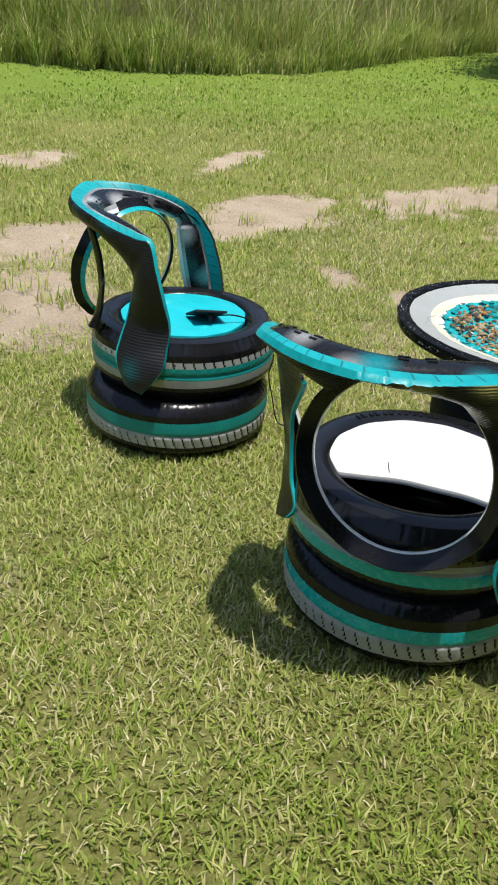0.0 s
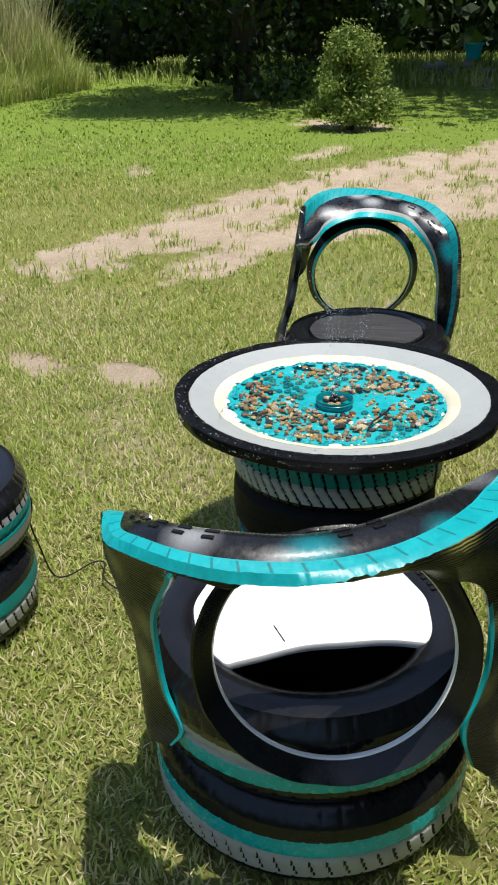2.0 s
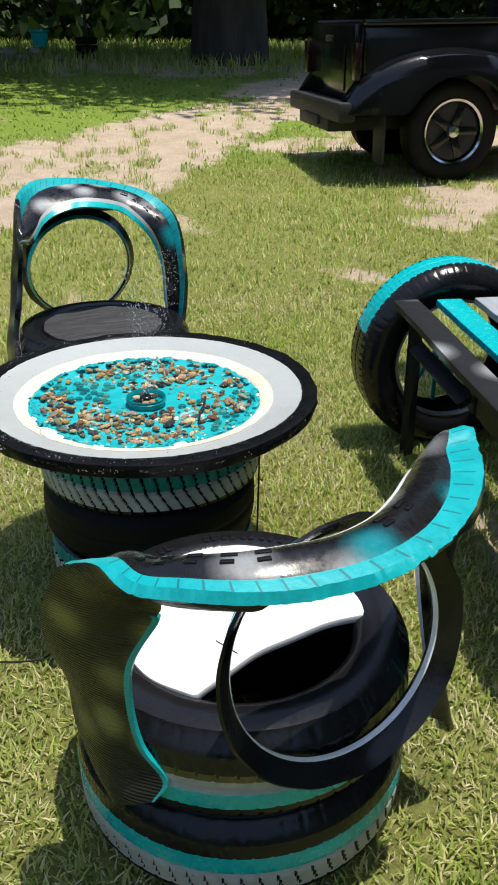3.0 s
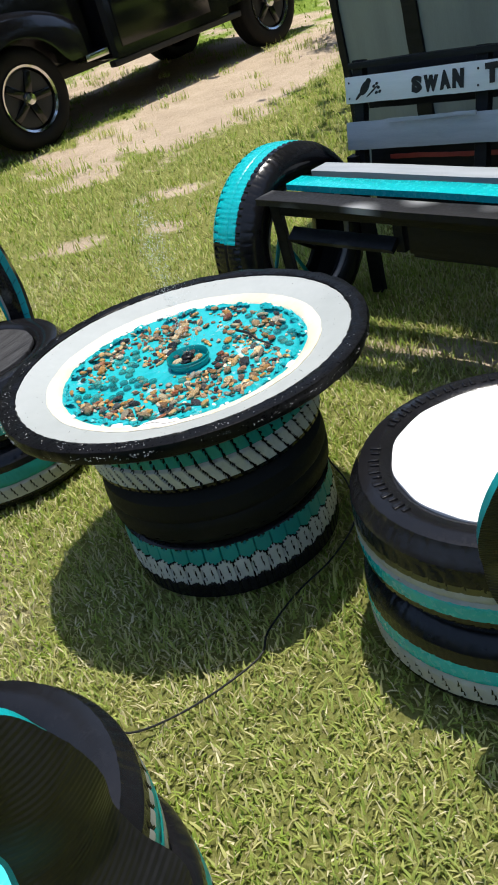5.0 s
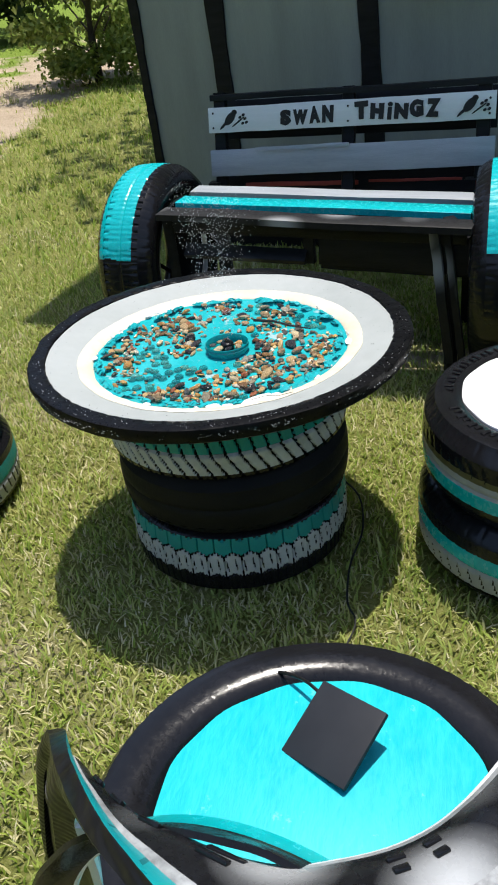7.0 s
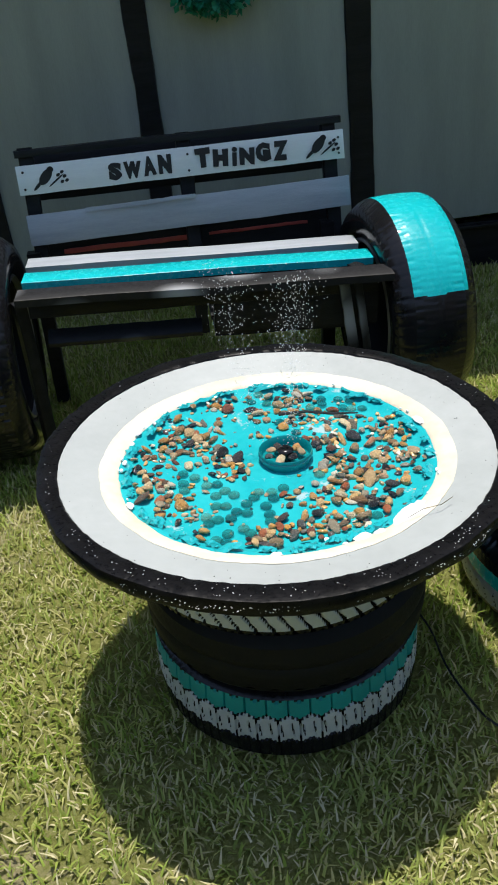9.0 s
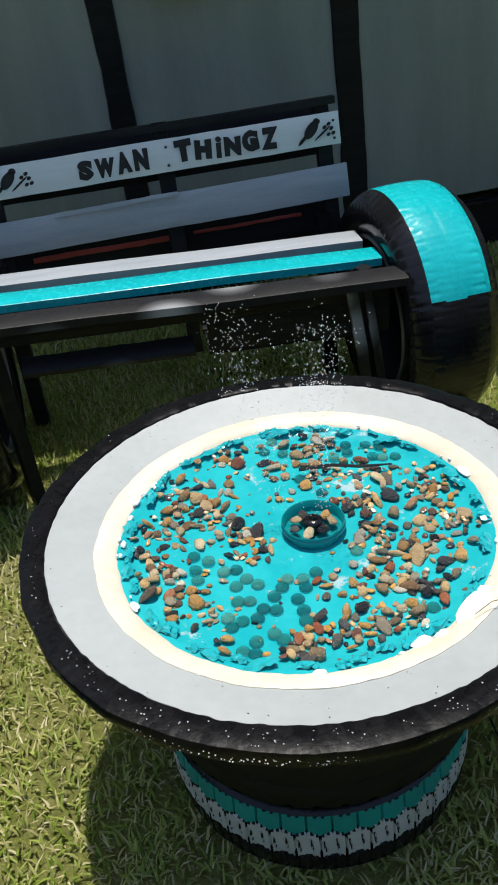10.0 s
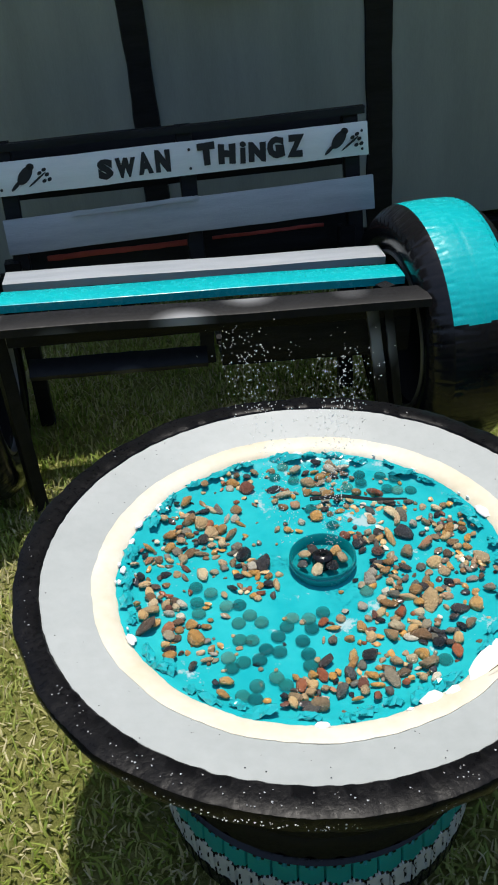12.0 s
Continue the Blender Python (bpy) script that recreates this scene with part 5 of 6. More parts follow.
# seat
board("seat_board", (-0.56, 0.905, 0.563), (0.475, 0.873, 0.528), 0.085, 0.022, M_SLATDAPPLE, "black front board with sun dapples put into its colour", seed=1)
board("seat_board", (-0.555, 1.055, 0.560), (0.455, 1.020, 0.532), 0.085, 0.022, M_TEAL, "teal painted board", seed=2)
board("seat_board", (-0.555, 1.190, 0.560), (0.445, 1.160, 0.532), 0.085, 0.022, M_SLATGREY, "grey painted board", seed=3)
# back
board("back_rail", (-0.565, 1.462, 0.832), (0.472, 1.462, 0.842), 0.022, 0.020, M_SLATBLACK, "black top rail", seed=4)
name_board = board("name_board", (-0.565, 1.425, 0.758), (0.474, 1.428, 0.772), 0.088, 0.018, M_BOARDWHITE, "white board with black stencilled words", tilt=78, warp=0.003, seed=5)
board("back_board", (-0.555, 1.378, 0.612), (0.480, 1.378, 0.634), 0.094, 0.018, M_SLATGREY, "blue-grey painted board", tilt=78, warp=0.004, seed=6)
for x in (-0.53, -0.035, 0.435):
    board("back_post", (x, 1.372, 0.40), (x - 0.004, 1.482, 0.845), 0.045, 0.030, M_SLATBLACK, "black back post", seed=x)
# frame
board("lower_board", (-0.50, 0.935, 0.427), (-0.065, 0.925, 0.412), 0.050, 0.020, M_SLATDAPPLE, "black lower board with painted-in sun dapples", tilt=35, seed=9)
board("front_beam", (-0.54, 0.950, 0.512), (0.45, 0.925, 0.485), 0.050, 0.020, M_SLATBLACK, "black front beam", tilt=90, seed=10)
board("short_post", (-0.06, 0.952, 0.385), (-0.06, 0.950, 0.525), 0.035, 0.030, M_SLATBLACK, "short black post", seed=21)
# black box of boards under one half of the seat
board("under_board", (-0.025, 0.948, 0.442), (0.455, 0.935, 0.420), 0.120, 0.018, M_SLATBLACK, "black board under the seat", tilt=90, seed=40)
board("under_board", (-0.025, 1.010, 0.372), (0.455, 1.000, 0.352), 0.110, 0.016, M_SLATBLACK, "black board under the seat", seed=41)
board("under_board", (-0.025, 1.140, 0.372), (0.455, 1.130, 0.352), 0.125, 0.016, M_SLATBLACK, "black board under the seat", seed=42)
board("under_board", (-0.025, 1.275, 0.372), (0.455, 1.265, 0.352), 0.125, 0.016, M_SLATBLACK, "black board under the seat", seed=43)
for x, w in ((0.352, 0.030), (0.392, 0.022)):
    board("leg_board", (x + 0.055, 0.915, 0.06), (x, 0.918, 0.500), w, 0.020, M_SLATDAPPLE, "black leg board with painted-in sun dapples", tilt=90, seed=x)
for x in (-0.555, 0.405):
    board("leg", (x, 0.955, 0.0), (x - 0.01, 0.95, 0.535), 0.036, 0.034, M_SLATBLACK, "black leg", seed=11 + x)
    board("leg", (x, 1.400, 0.0), (x, 1.392, 0.54), 0.045, 0.040, M_SLATBLACK, "black leg", seed=12 + x)
board("loose_lath", (-0.37, 1.366, 0.664), (-0.02, 1.366, 0.672), 0.012, 0.006, M_SLATGREY, "split grey lath", tilt=78, seed=13)
# nails
for x, z in ((-0.545, 0.785), (-0.545, 0.735), (-0.03, 0.79), (-0.03, 0.742), (0.455, 0.795), (0.455, 0.748)):
    part("nail", Shape().lathe([(0.0, 0.002), (0.003, 0.0016), (0.004, 0.0)], 10), M_INK, name_board, m=pose(x, 1.4165 - 0.0 + (0.785 - z) * -0.21, z, 90 - 12, 0, 0))

FACE = pose(0, 0, 0, 90 - 12, 0, 0.15)


def on_name_board(x, dz):
    """A pose on the face of the name board: x along it, dz up from its middle line."""
    t = (x + 0.565) / 1.039
    return Matrix.Translation((x, 1.4255 - 0.0106 - 0.208 * -dz * 1.0, 0.758 + 0.014 * t + dz)) @ FACE


def words(text, x0, x1, height, dz, seed):
    """Heavy hand-cut stencil letters, each a little askew."""
    rng = random.Random(seed)
    wide = [0.55 if ch == "i" else (1.35 if ch == "W" else 1.0) for ch in text]
    step = (x1 - x0) / sum(wide)
    x = x0
    for ch, w in zip(text, wide):
        c = bpy.data.curves.new("letter", "FONT")
        c.body, c.size, c.extrude, c.offset = ch, 1.0, 0.004, 0.030 if ch == "i" else 0.085
        c.resolution_u = 3
        ob = bpy.data.objects.new("letter", c)
        scene.collection.objects.link(ob)
        bpy.context.view_layer.update()
        me = bpy.data.meshes.new_from_object(ob.evaluated_get(bpy.context.evaluated_depsgraph_get()))
        bpy.data.objects.remove(ob)
        co = np.array([v.co[:] for v in me.vertices])
        lo, hi = co.min(0), co.max(0)
        tall = height * rng.uniform(0.92, 1.06)
        sx, sy = step * w * (0.56 if ch == "i" else 0.88) / (hi[0] - lo[0]), tall / (hi[1] - lo[1])
        for v in me.vertices:
            u, k = (v.co.x - lo[0]) * sx, (v.co.y - lo[1]) * sy
            v.co = (u + 0.0026 * noise.noise((u * 90, k * 90, seed)) + 0.05 * k * rng.uniform(-0.2, 0.2), k + 0.0026 * noise.noise((u * 70, k * 70, seed + 5)), v.co.z * 0.25)
        me.materials.append(M_INK)
        part("letter", me, [], name_board, "black stencilled letter " + ch, m=on_name_board(x + (0.18 * step * w if ch == "i" else 0), dz + rng.uniform(-0.0025, 0.0025)) @ Matrix.Rotation(radians(rng.uniform(-4, 4)), 4, "Z"))
        x += step * w


words("SWAN", -0.283, -0.078, 0.056, -0.027, 1)
words("THiNGZ", -0.006, 0.296, 0.056, -0.024, 2)


def motif(x, flip):
    """A stencilled bird on a branch, reduced to plain shapes: blobs, a twig and dots."""
    s = Shape()

    def blob(cx, cy, rx, ry, turn):
        c, w = math.cos(radians(turn)), math.sin(radians(turn))
        pts = [(flip * (cx + rx * math.cos(a) * c - ry * math.sin(a) * w), cy + rx * math.cos(a) * w + ry * math.sin(a) * c) for a in [2 * math.pi * k / 18 for k in range(18)]]
        vs = [(p, q, 0.0) for p, q in pts] + [(p, q, 0.0012) for p, q in pts]
        fs = [tuple(range(18, 36))] + [(k, (k + 1) % 18, 18 + (k + 1) % 18, 18 + k) for k in range(18)]
        s.add(vs, fs)
    # bird as body, head and tail blobs, then its twig and dots
    blob(-0.002, 0.004, 0.022, 0.0115, 48)
    blob(0.011, 0.020, 0.008, 0.007, 0)
    blob(-0.022, -0.014, 0.016, 0.0038, 42)
    blob(0.022, -0.006, 0.024, 0.0022, 35)
    for cx, cy in ((0.038, 0.012), (0.043, 0.002), (0.047, -0.008), (0.036, -0.010), (0.028, 0.006)):
        blob(cx, cy, 0.005, 0.0036, 30)
    part("motif", s, M_INK, name_board, "black stencilled bird and branch motif in plain shapes", m=on_name_board(x, 0.001) @ Matrix.Scale(1.3, 4))


motif(-0.475, 1)
motif(0.392, 1)

# arms: tyres standing upright
def upright(cx, cy, yaw, lo, hi, front, w, worn):
    R = 0.335
    ribs_ = road_tread(60, 0.0, (0.0, 0.0), (0.27, 0.5, 0.73))
    cut = lambda a, v: max(ribs_(a, v), 0.9 if (v < 0.16 or v > 0.80) and (a * 76 / (2 * math.pi)) % 1.0 < 0.22 else 0.0, 0.35 if (a * 38 / (2 * math.pi) + 0.6 * v) % 1.0 < 0.07 else 0.0)
    me = tyre(R, w, 0.21, [], lambda a, v: worn * cut(a, v), 480, 24)
    # lying tyre (axis z) -> axis x; its local x becomes up, its local y becomes back
    turn = Matrix(((0, 0, 1, -w / 2), (0, 1, 0, 0), (1, 0, 0, 0), (0, 0, 0, 1)))
    for p in me.polygons:
        c = turn @ p.center
        if math.hypot(c.y, c.z) < R - 0.012:
            continue
        v = c.x / w + 0.5
        a = math.degrees(math.atan2(-c.y, c.z))       # 0 on top, 90 in front
        limit = front + 1.2 * noise.noise((v * 5, cx, 0))
        if lo < v < hi and -70 < a < limit:
            p.material_index = 1
    ob = part("arm_tyre", me, [], bench, "upright black tyre arm with teal painted tread")
    ob.matrix_basis = Matrix.Translation((cx, cy, R - 0.004)) @ Matrix.Rotation(radians(yaw), 4, "Z") @ turn
    return ob


arm_l = upright(-0.695, 1.125, 0, 0.12, 0.70, 72, 0.215, 0.7)
arm_r = upright(0.575, 1.105, 4, 0.20, 0.84, 65, 0.25, 0.25)
# spokes left in the open end of the arm tyre
for a in (-62, -90, -118, -35):
    w = radians(a)
    part("spoke", Shape().tube([(0.0, 0.0, 0.0), (0.0, 0.215 * math.cos(w), 0.215 * math.sin(w))], 0.008, 8), M_GREEN if a != -35 else M_BLACK, arm_l, "painted steel spoke",
         m=arm_l.matrix_basis.inverted() @ pose(-0.76, 1.125, 0.331))
part("rim_ring", Shape().lathe([(0.214, -0.012), (0.222, -0.008), (0.222, 0.008), (0.214, 0.012), (0.207, 0.0), (0.214, -0.012)], 72), surface("dull_steel_rim", (0.16, 0.16, 0.17), (0.28, 0.28, 0.29), 9, (0.35, 0.55), 60, 0.2, 0.001, metallic=0.8),
     arm_l, "dull steel rim ring", m=pose(0, 0, 0.19))
part("rim_ring", bpy.data.objects["rim_ring"].data, [], arm_r, "dull steel rim ring", m=pose(0, 0, 0.02))

# rear boards of the pallet, seen through the gaps
red = surface("faded_red_paint", (0.30, 0.04, 0.03), (0.48, 0.08, 0.06), 9, (0.4, 0.6), 60, 0.2, 0.001)
board("rear_board", (-0.56, 1.545, 0.735), (0.47, 1.545, 0.745), 0.14, 0.016, M_SLATBLACK, "black rear board", tilt=78, seed=30)
low_rear = board("rear_board", (-0.56, 1.500, 0.505), (0.47, 1.500, 0.515), 0.13, 0.016, M_SLATBLACK, "black rear board", tilt=78, seed=31)
board("red_strip", (-0.47, 1.4885, 0.502), (-0.02, 1.4885, 0.506), 0.016, 0.004, red, "faded red strip", tilt=78, seed=32, parent=low_rear)
board("red_strip", (0.02, 1.4885, 0.510), (0.36, 1.4885, 0.514), 0.010, 0.004, red, "faded red strip", tilt=78, seed=33, parent=low_rear)

# ---- the shed behind the bench ----
WALL_Y, LEAN = 2.20, 0.055


def shed():
    s = thing("shed", "dark slate-grey panelled shed with black battens", "shed", kind="structure")
    shear = Matrix.Identity(4)
    shear[0][2] = -LEAN
    x0, x1, z0, z1 = -1.19, 4.6, 0.21, 2.5
    part("wall_front", Shape().box((x0, WALL_Y, z0), (x1, WALL_Y + 0.08, z1), 0.004), M_SHED, s, "slate-grey painted panels", m=shear)
    part("wall_side", Shape().box((x0, WALL_Y + 0.082, z0), (x0 + 0.08, WALL_Y + 3.4, z1), 0.004), M_SHED, s, "slate-grey painted panels", m=shear)
    part("wall_side", Shape().box((x1 - 0.08, WALL_Y + 0.082, z0), (x1, WALL_Y + 3.4, z1), 0.004), M_SHED, s, m=shear)
    part("wall_back", Shape().box((x0 + 0.082, WALL_Y + 3.32, z0), (x1 - 0.082, WALL_Y + 3.4, z1), 0.004), M_SHED, s, m=shear)
    rng = random.Random(5)
    for x, w in ((x0 + 0.022, 0.045), (-0.778, 0.085), (-0.098, 0.090), (0.748, 0.100), (1.62, 0.10), (2.5, 0.10), (3.4, 0.10)):
        b = Shape()
        n = 40
        vs, fs = [], []
        for i in range(n + 1):
            z = z0 + 0.001 + (z1 - z0 - 0.002) * i / n
            j = 0.007 * noise.noise((z * 4, x, 0)) + 0.004 * noise.noise((z * 13, x, 2))
            k = 0.007 * noise.noise((z * 4, x, 7)) + 0.004 * noise.noise((z * 13, x, 9))
            vs += [(x - w / 2 + j, WALL_Y - 0.002, z), (x - w / 2 + j + 0.004, WALL_Y - 0.012, z), (x + w / 2 + k - 0.004, WALL_Y - 0.012, z), (x + w / 2 + k, WALL_Y - 0.002, z)]
        for i in range(n):
            for q in range(3):
                fs.append((i * 4 + q, i * 4 + q + 1, (i + 1) * 4 + q + 1, (i + 1) * 4 + q))
        b.add(vs, fs)
        part("batten", b, M_SLATBLACK, s, "black painted batten", m=shear)
    part("skirt", Shape().box((x0 + 0.02, WALL_Y + 0.03, 0.0), (x1 - 0.02, WALL_Y + 0.07, z0 - 0.002), 0.003), M_SLATBLACK, s, "black skirting board")
    part("drip_ledge", Shape().box((x0, WALL_Y - 0.012, z0 - 0.018), (x1, WALL_Y + 0.02, z0 - 0.003), 0.003), M_SLATBLACK, s, "black ledge")
    roof = Shape().box((x0 - 0.15, WALL_Y - 0.62, z1 + 0.02), (x1 + 0.2, WALL_Y + 3.7, z1 + 0.09), 0.01, turn=Matrix.Rotation(radians(3), 4, "X"))
    part("roof", roof, surface("grey_roof_felt", (0.08, 0.08, 0.08), (0.14, 0.14, 0.14), 4, (0.8, 0.95), 60, 0.4, 0.002), s, "grey felt roof", m=shear)


shed()


def leaf_cards(points, size, rng, droop=0.3):
    """Small pointed leaves (two triangles as a kite) at the points, turned at random."""
    n = len(points)
    d = rng.normal(size=(n, 3))
    d[:, 2] -= droop
    d /= np.linalg.norm(d, axis=1)[:, None]
    e = np.cross(d, rng.normal(size=(n, 3)))
    e /= np.linalg.norm(e, axis=1)[:, None] + 1e-9
    L = size * rng.uniform(0.6, 1.3, n)[:, None]
    v = np.stack([points, points + d * L * 0.5 + e * L * 0.28, points + d * L, points + d * L * 0.5 - e * L * 0.28], 1).reshape(-1, 3)
    q = (np.arange(n) * 4)[:, None] + np.arange(4)
    return v, q


M_WREATH = leafy("teal_green_tinsel", [(0.0, (0.0, 0.10, 0.06)), (0.5, (0.01, 0.22, 0.14)), (1.0, (0.05, 0.34, 0.24))], 0.4, 0.1)
_r = np.random.default_rng(8)
_a, _b = _r.uniform(0, 2 * np.pi, 2600), _r.uniform(0, 2 * np.pi, 2600)
_q = 0.045 * np.sqrt(_r.uniform(0, 1, 2600))
_p = np.stack([(0.17 + _q * np.cos(_b)) * np.cos(_a), _q * np.sin(_b) * 0.7, (0.17 + _q * np.cos(_b)) * np.sin(_a)], 1)
wreath = new("wreath", raw_mesh("wreath", *leaf_cards(_p, 0.035, _r, 0.0), [M_WREATH]))
wreath.location = (0.165, WALL_Y - 0.075, 1.335)
tagged(wreath, "round teal-green wreath hanging on the shed wall", "wreath")

# ---- black pickup truck parked on the sandy drive ----
M_CAR = surface("black_car_paint", (0.004, 0.004, 0.005), (0.009, 0.009, 0.010), 3, (0.08, 0.18), 40, 0.03, 0.0005, wear=(0.02, 0.018, 0.015), wear_at=0.72)
M_TRIM = surface("dull_black_plastic", (0.012, 0.012, 0.012), (0.022, 0.022, 0.022), 8, (0.5, 0.7), 60, 0.2, 0.001)
M_CHROME = surface("chromed_metal", (0.55, 0.55, 0.56), (0.70, 0.70, 0.70), 9, (0.08, 0.2), 60, 0.05, 0.0005, metallic=1.0)
M_GLASS = surface("dark_tinted_glass", (0.008, 0.010, 0.011), (0.014, 0.016, 0.018), 2, (0.02, 0.05), 30, 0.0, 0.0002)
M_TAIL = surface("smoked_tail_lamp", (0.012, 0.004, 0.004), (0.022, 0.006, 0.005), 9, (0.1, 0.2), 60, 0.1, 0.0005)


def loft(stations, closed=True):
    """Skins equal rings of points."""
    s = Shape()
    k = len(stations[0])
    vs = [p for ring in stations for p in ring]
    fs = []
    for i in range(len(stations) - 1):
        for j in range(k if closed else k - 1):
            j2 = (j + 1) % k
            fs.append((i * k + j, (i + 1) * k + j, (i + 1) * k + j2, i * k + j2))
    if closed:
        fs.append(tuple(range(k)))
        fs.append(tuple(range((len(stations) - 1) * k, len(stations) * k))[::-1])
    return s.add(vs, fs)


def truck():
    """Built with its nose to +y, near side at x = 0, ground at z = 0; the rear axle at y = 0."""
    c = thing("pickup_truck", "black step-side pickup truck parked on the sandy drive", "truck", m=pose(-5.50, 3.17, 0.125, 1.2, 0, 0.8) @ Matrix.Scale(1.06, 4))
    W, WB, R = 1.78, 3.08, 0.405

    def ring(y, lo, hi, x0, x1, round_=0.06):
        r = round_
        return [(x0, y, lo), (x0, y, hi - r), (x0 - r * 0.3, y, hi - r * 0.3), (x0 - r, y, hi), (x1 + r, y, hi), (x1 + r * 0.3, y, hi - r * 0.3), (x1, y, hi - r), (x1, y, lo)]
    body = lambda *st: loft([ring(*q) for q in st])
    # cargo bed (narrow step-side box), its fenders, cab and bonnet
    for lo, hi in (((-0.22, -0.770, 0.55), (-0.16, 0.88, 1.22)), ((-W + 0.16, -0.770, 0.55), (-W + 0.22, 0.88, 1.22)), ((-W + 0.221, 0.82, 0.56), (-0.221, 0.88, 1.22))):
        part("bed_wall", Shape().box(lo, hi, 0.02), M_CAR, c, "black cargo box wall")
    part("bed_floor", Shape().box((-W + 0.221, -0.770, 0.60), (-0.221, 0.819, 0.66), 0.02), M_TRIM, c)
    for x in (-0.24, -W + 0.12):
        part("bed_rail", Shape().box((x, -0.790, 1.221), (x + 0.12, 0.90, 1.27), 0.02), M_CAR, c, "black bed rail")
    gate = Shape().box((-W + 0.225, -0.840, 0.60), (-0.225, -0.775, 1.24), 0.02)
    gate.box((-W + 0.45, -0.855, 0.72), (-0.45, -0.841, 1.08), 0.01)
    g = part("tailgate", gate, M_CAR, c, "black tailgate")
    part("gate_handle", Shape().box((-W / 2 - 0.09, -0.870, 1.10), (-W / 2 + 0.09, -0.842, 1.15), 0.008), M_TRIM, g)
    for x0, sgn in ((0.0, 1), (-W, -1)):
        st = []
        for i in range(25):
            y = -0.95 + i * (1.62 / 24)
            arch = max(0.0, 1 - ((y + 0.05) / 0.86) ** 2)
            top = 0.66 + 0.40 * arch ** 0.55 if arch > 0 else 0.66
            low = 0.56 if abs(y) > 0.46 else 0.40 + math.sqrt(max(0.46 ** 2 - y ** 2, 0)) * 0.98
            low = min(max(low, 0.52), top - 0.05)
            out = 0.30 * (0.55 + 0.45 * arch ** 0.5)
            xi = x0 - sgn * 0.225
            st.append([(xi, y, low), (xi, y, top), (xi + sgn * out * 0.6, y, top - 0.012), (xi + sgn * out * 0.88, y, top - 0.06), (xi + sgn * out, y, top - 0.16 if top - 0.16 > low else low + 0.02), (xi + sgn * out, y, low)])
        part("fender", loft(st), M_CAR, c, "rounded black rear fender")
        part("step", Shape().box((x0 - sgn * 0.20 if sgn > 0 else x0 + 0.02, 0.66, 0.50), (x0 - 0.02 if sgn > 0 else x0 + 0.20, 0.92, 0.56), 0.01), M_CHROME if sgn > 0 else M_TRIM, c, "bright step plate")
    cab = loft([ring(0.94, 0.46, 1.12, -0.02, -W + 0.02, 0.05), ring(1.0, 0.44, 1.14, 0.0, -W, 0.05), ring(2.30, 0.44, 1.12, 0.0, -W, 0.05), ring(2.45, 0.46, 1.10, 0.0, -W, 0.06)])
    part("cab", cab, M_CAR, c, "black cab")
    glass = loft([ring(0.97, 1.141, 1.68, -0.10, -W + 0.10, 0.08), ring(1.06, 1.141, 1.74, -0.09, -W + 0.09, 0.10), ring(1.95, 1.141, 1.74, -0.09, -W + 0.09, 0.10), ring(2.38, 1.141, 1.20, -0.05, -W + 0.05, 0.03)])
    part("cab_glass", glass, M_GLASS, c, "dark tinted cab windows")
    part("roof", Shape().box((-W + 0.10, 1.02, 1.741), (-0.10, 1.95, 1.79), 0.03), M_CAR, c)
    for y in (0.99, 1.98):
        part("pillar", Shape().box((-0.098, y - 0.03, 1.13), (-0.055, y + 0.03, 1.75), 0.01), M_CAR, c)
    bonnet = loft([ring(2.455, 0.50, 1.10, 0.0, -W, 0.07), ring(3.2, 0.52, 1.06, 0.0, -W, 0.09), ring(3.75, 0.54, 1.0, -0.02, -W + 0.02, 0.10), ring(3.86, 0.56, 0.92, -0.06, -W + 0.06, 0.08)])
    part("bonnet", bonnet, M_CAR, c, "black bonnet")
    d = part("door", Shape().box((-0.004, 1.06, 0.52), (0.012, 2.20, 1.12), 0.008), M_CAR, c, "black door")
    part("door_handle", Shape().box((0.012, 1.14, 0.98), (0.035, 1.30, 1.02), 0.006), M_TRIM, d)
    part("wing_mirror", Shape().box((0.03, 2.12, 1.14), (0.20, 2.20, 1.32), 0.03), M_TRIM, c)
    part("sill", Shape().box((-0.10, 0.94, 0.38), (-0.01, 2.62, 0.435), 0.01), M_TRIM, c, "black sill")
    part("chassis", Shape().box((-W + 0.40, -1.0, 0.40), (-0.40, 3.7, 0.52), 0.02), M_TRIM, c)
    b = Shape().box((-W + 0.05, -1.010, 0.50), (-0.05, -0.860, 0.66), 0.025)
    b.box((-W / 2 - 0.25, -1.030, 0.44), (-W / 2 + 0.25, -0.870, 0.52), 0.01)
    part("rear_bumper", b, M_TRIM, c, "black rear bumper")
    for x in (-0.13, -W + 0.13):
        part("tail_lamp", Shape().box((x - 0.05, -0.875, 0.82), (x + 0.05, -0.815, 1.10), 0.015), M_TAIL, c, "dark smoked tail lamp")
    part("mud_flap", Shape().box((-0.30, -0.62, 0.16), (-0.04, -0.60, 0.56), 0.004), M_TRIM, c)
    tyre_me = tyre(R, 0.265, 0.255, [], road_tread(44, 0.2, (0.0, 1.0), (0.2, 0.5, 0.8)), 120, 10, mats=(M_RUBBER,) * 7)
    rim = Shape().lathe([(0.05, 0.06), (0.10, 0.05), (0.20, 0.03), (0.228, 0.04), (0.236, 0.07)], 60, 0)
    lip = Shape().lathe([(0.236, 0.07), (0.243, 0.012), (0.262, 0.002), (0.266, 0.012), (0.258, 0.03)], 60, 0)
    hub = Shape().lathe([(0.0, -0.004), (0.045, 0.0), (0.055, 0.02), (0.055, 0.06)], 30, 0)
    spoke = Shape().box((0.045, -0.035, 0.022), (0.225, 0.035, 0.05), 0.012)
